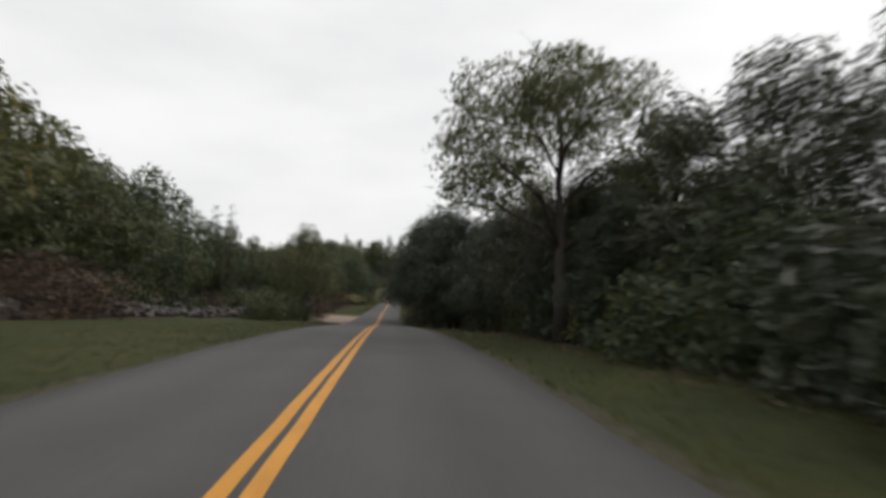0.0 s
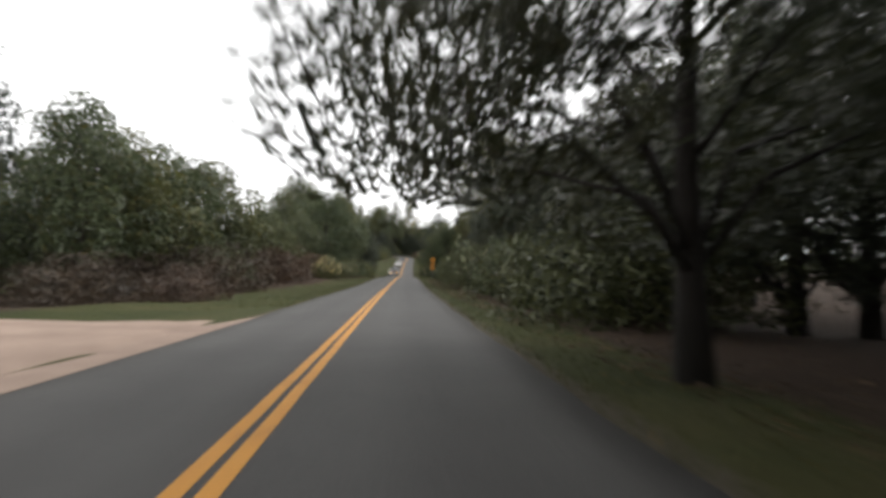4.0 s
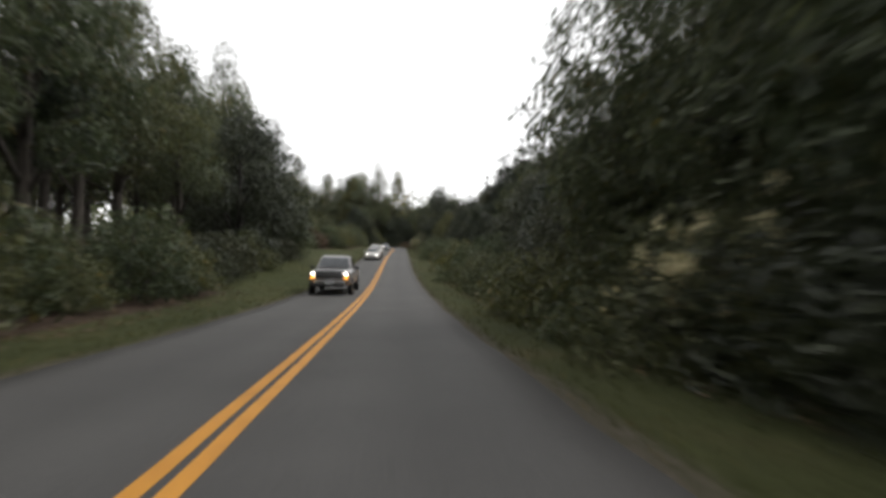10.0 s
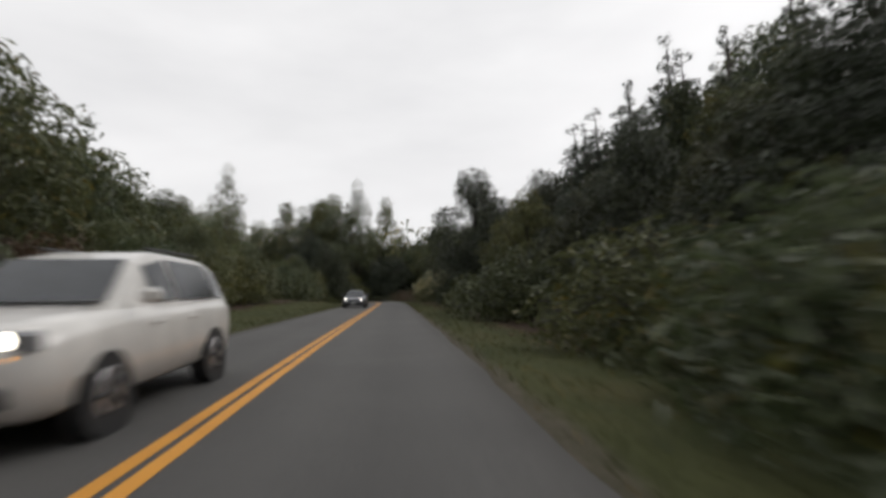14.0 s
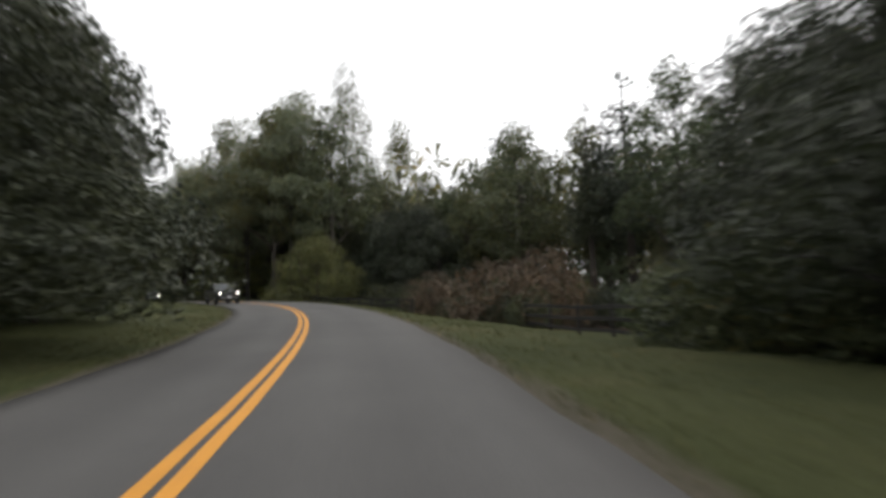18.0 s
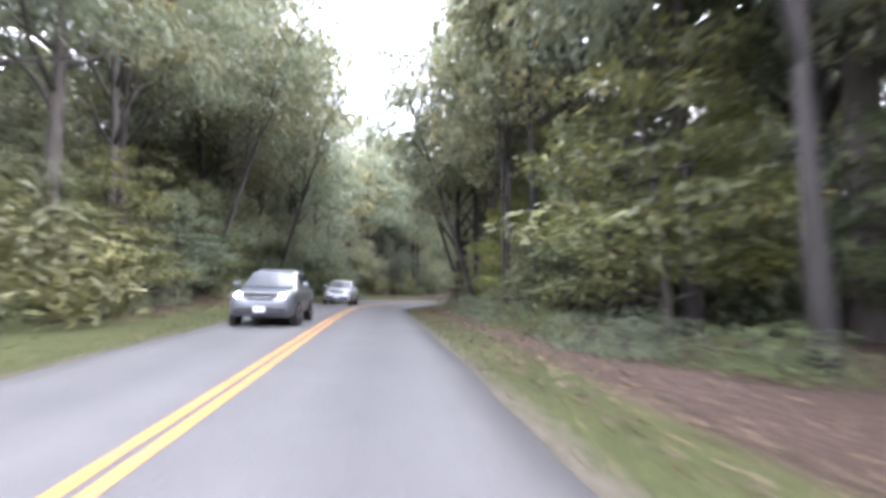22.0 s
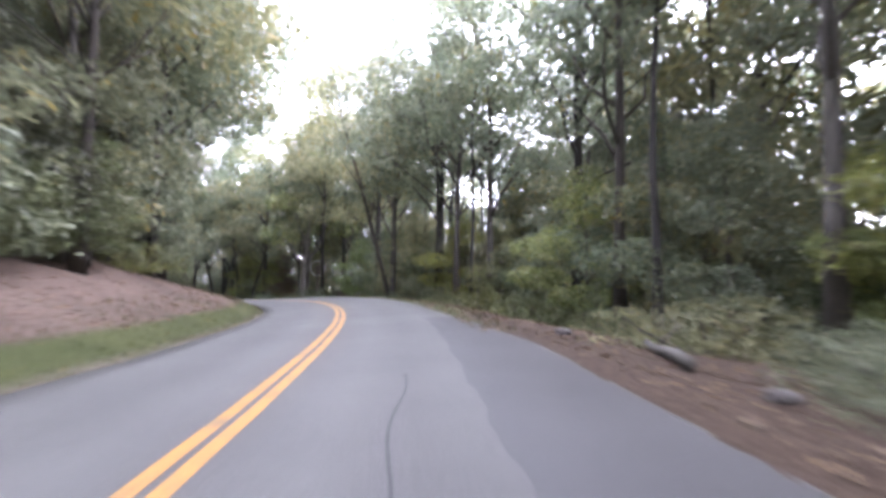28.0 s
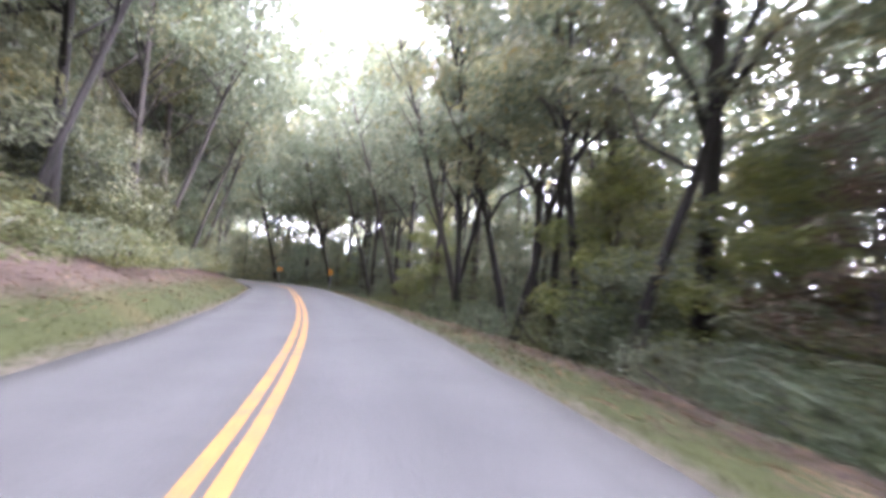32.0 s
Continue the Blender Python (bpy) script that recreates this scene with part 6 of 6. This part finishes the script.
    bk = [bm.verts.new((x, yf0 - 0.05, gz + z)) for x, z in rim]
    bm.faces.new(fr)
    bm.faces.new(bk[::-1])
    for k in range(6):
        bm.faces.new((fr[k], bk[k], bk[(k + 1) % 6], fr[(k + 1) % 6]))
    bmesh.ops.recalc_face_normals(bm, faces=bm.faces)
    grille = part("grille", bm_mesh("grille", bm, TRIM), auto, "black grille")
    for k in range(2):
        bm = bmesh.new()
        box(bm, 0, yf0 + 0.03, gz - 0.035 + k * (0.10 if kind == "sedan" else 0.14), ({"sedan": 0.66, "suv": 0.8, "pickup": 1.16}[kind]) + (0.0 if kind == "pickup" else 0.16 * k), 0.02, 0.022, 0.006)
        part("grille_bar", bm_mesh("grille_bar", bm, CHROME), grille)
    bm = bmesh.new()
    bz = d["rows"][0][1] + (0.02 if kind != "pickup" else 0.08)
    box(bm, 0, yf0 - 0.02, bz, d["W"] * 1.5, 0.10, 0.16, 0.03)
    part("bumper", bm_mesh("bumper", bm, CHROME if kind == "pickup" else TRIM), auto)
    bm = bmesh.new()
    box(bm, 0, yf0 + 0.045, bz + 0.02, 0.31, 0.012, 0.16, 0.0)
    plate = part("number_plate", bm_mesh("number_plate", bm, PLATE), auto, "pale number plate")
    bm = bmesh.new()
    box(bm, 0, yf0 + 0.053, bz + 0.02, 0.22, 0.004, 0.05, 0.0)
    part("lettering_bar", bm_mesh("lettering_bar", bm, TRIM), plate)
    if kind == "pickup":
        bm = bmesh.new()
        box(bm, 0, yf0 - 0.03, bz - 0.13, d["W"] * 1.35, 0.10, 0.14, 0.03)
        part("air_dam", bm_mesh("air_dam", bm, TRIM), auto, "black lower air dam")
    # wheels in dark arches
    for y in d["wheels"]:
        for sx in (-1, 1):
            wr = d["wr"]
            x = sx * (d["W"] - 0.11)
            bm = bmesh.new()
            rod(bm, (x - sx * 0.05, y, wr), (sx * (d["W"] + 0.006), y, wr + 0.02), wr + 0.07, wr + 0.07, 20)
            part("wheel_arch", bm_mesh("wheel_arch", bm, TRIM), auto)
            bm = bmesh.new()
            rod(bm, (x - sx * 0.08, y, wr), (sx * (d["W"] + 0.02), y, wr), wr, wr, 24)
            bmesh.ops.bevel(bm, geom=[e for e in bm.edges if len(e.link_faces) == 2 and e.calc_face_angle(0) > 1.2], offset=0.03, segments=2, affect="EDGES")
            wheel = part("wheel", bm_mesh("wheel", bm, TYRE), auto, "black tyre")
            bm = bmesh.new()
            rod(bm, (sx * (d["W"] + 0.012), y, wr), (sx * (d["W"] + 0.028), y, wr), wr * 0.64, wr * 0.6, 20)
            part("rim", bm_mesh("rim", bm, RIM), wheel, "silver alloy rim")
            for k in range(5):
                t = 2 * math.pi * k / 5
                bm = bmesh.new()
                rod(bm, (sx * (d["W"] + 0.03), y + math.cos(t) * 0.03, wr + math.sin(t) * 0.03), (sx * (d["W"] + 0.03), y + math.cos(t) * wr * 0.55, wr + math.sin(t) * wr * 0.55), 0.025, 0.025, 5)
                part("spoke", bm_mesh("spoke", bm, TRIM), wheel)
    if kind == "pickup":
        bm = bmesh.new()
        box(bm, 0, -1.85, 1.135, 1.6, 1.55, 0.06, 0.0)
        part("bed_floor", bm_mesh("bed_floor", bm, TRIM), auto, "dark open load bed")
        for sx in (-1, 1):
            bm = bmesh.new()
            box(bm, sx * 0.90, -1.84, 1.20, 0.13, 1.75, 0.12, 0.02)
            part("bed_rail", bm_mesh("bed_rail", bm, paint), auto)
    if kind == "suv":
        for sx in (-1, 1):
            bm = bmesh.new()
            rod(bm, (sx * 0.55, 0.0, 1.70), (sx * 0.55, -1.5, 1.69), 0.02, 0.02, 6)
            part("roof_rail", bm_mesh("roof_rail", bm, TRIM), auto)
    return auto


TAIL = paint_mat("red_tail_lens", (0.35, 0.02, 0.02), 0.0, 0.2)
WHITE = paint_mat("white_car_paint", (0.62, 0.60, 0.57))
SILVER = paint_mat("silver_grey_truck_paint", (0.22, 0.21, 0.21), 0.3)
GREY = paint_mat("dark_grey_car_paint", (0.13, 0.14, 0.155), 0.4)
PALE = paint_mat("silver_car_paint", (0.42, 0.43, 0.45), 0.4)
BLACK = paint_mat("dark_truck_paint", (0.05, 0.05, 0.055), 0.3)
car("pickup", "pickup_truck", 186.0, "silver grey pickup truck with lit headlights and amber lamps", SILVER, True)
car("sedan", "sedan", 227.0, "white sedan with lit headlights in the oncoming lane", WHITE)
car("suv", "sport_utility_car", 234.2, "white sport utility car with lit headlights behind the sedan", WHITE, True)
car("sedan", "sedan", 273.5, "dark grey sedan in the oncoming lane", GREY)
car("pickup", "pickup_truck", 351.2, "dark pickup truck with lit headlights on the bend", BLACK)
car("suv", "sport_utility_car", 385.4, "dark sport utility car with lit headlights entering the wood", GREY)
car("suv", "sport_utility_car", 405.5, "silver sport utility car on the shaded woodland road", PALE, lit=False)

# ---- grass blades and fallen leaves along the verges ----
def scatter(name, label, material, count, size, upright, where, seed, category):
    r = np.random.default_rng(seed)
    s = r.uniform(-5, 560, count * 3)
    side = np.where(r.random(count * 3) < 0.5, -1, 1)
    out = 3.15 + np.abs(r.normal(0, 1.0, count * 3)) * where[2]
    lat = side * out
    ok = np.zeros(len(s), bool)
    wl, wr_ = np.interp(s, WOOD_L[:, 0], WOOD_L[:, 1]), np.interp(s, WOOD_R[:, 0], WOOD_R[:, 1])
    edge = np.where(side < 0, wl, wr_)
    ok = (out < edge + where[0]) if where[1] < 0 else (out > edge - where[1])
    ok &= out < 12
    ok &= ~((side < 0) & (s > 50) & (s < 84)) & ~((side > 0) & (s > 448) & (s < 472) & (out < 4.2))
    s, lat = s[ok][:count], lat[ok][:count]
    c = [np.interp(s, SG, RC[:, k]) for k in range(3)]
    h, b = np.interp(s, SG, RH), np.interp(s, SG, RB)
    x, y = c[0] + np.cos(h) * lat, c[1] + np.sin(h) * lat
    d = np.maximum(0, np.abs(lat) - 3.6)
    z = c[2] + tilt(lat, b) + rise(s, lat) + lump(x, y) * np.minimum(1, d / 4)
    n = len(s)
    p = np.stack([x, y, z], 1)
    if upright:
        v = np.empty((n, 3, 3))
        a = r.uniform(0, 6.28, n)
        w = size * 0.22
        hgt = size * (0.5 + r.random(n))
        dx, dy = np.cos(a) * w, np.sin(a) * w
        v[:, 0] = p - np.stack([dx, dy, np.full(n, 0.02)], 1)
        v[:, 1] = p + np.stack([dx, dy, np.full(n, -0.02)], 1)
        v[:, 2] = p + np.stack([r.normal(0, 0.4, n) * hgt, r.normal(0, 0.4, n) * hgt, hgt], 1)
        idx = np.arange(n * 3)
        me = bpy.data.meshes.new(name)
        me.vertices.add(n * 3)
        me.vertices.foreach_set("co", v.reshape(-1).astype(np.float32))
        me.loops.add(n * 3)
        me.loops.foreach_set("vertex_index", idx.astype(np.int32))
        me.polygons.add(n)
        me.polygons.foreach_set("loop_start", np.arange(n, dtype=np.int32) * 3)
        me.update(calc_edges=True)
        me.materials.append(material)
    else:
        nor = np.tile([0, 0, 1.0], (n, 1))
        me = leaf_mesh(name, p + np.array([0, 0, 0.03]), nor * 2.2, size * (0.6 + 0.8 * r.random(n)), material, r, 0.0, 0.7)
    tagged(new(name, me), label, category, kind="stuff")


scatter("grass", "short olive green and straw coloured grass on the verges", BLADE, 130000, 0.065, True, (0.6, -1, 2.6), 41, "grass")
scatter("leaf_litter", "brown fallen leaves on the woodland edge", LEAF_DEAD, 30000, 0.12, False, (0, 1.2, 2.6), 43, "leaves")
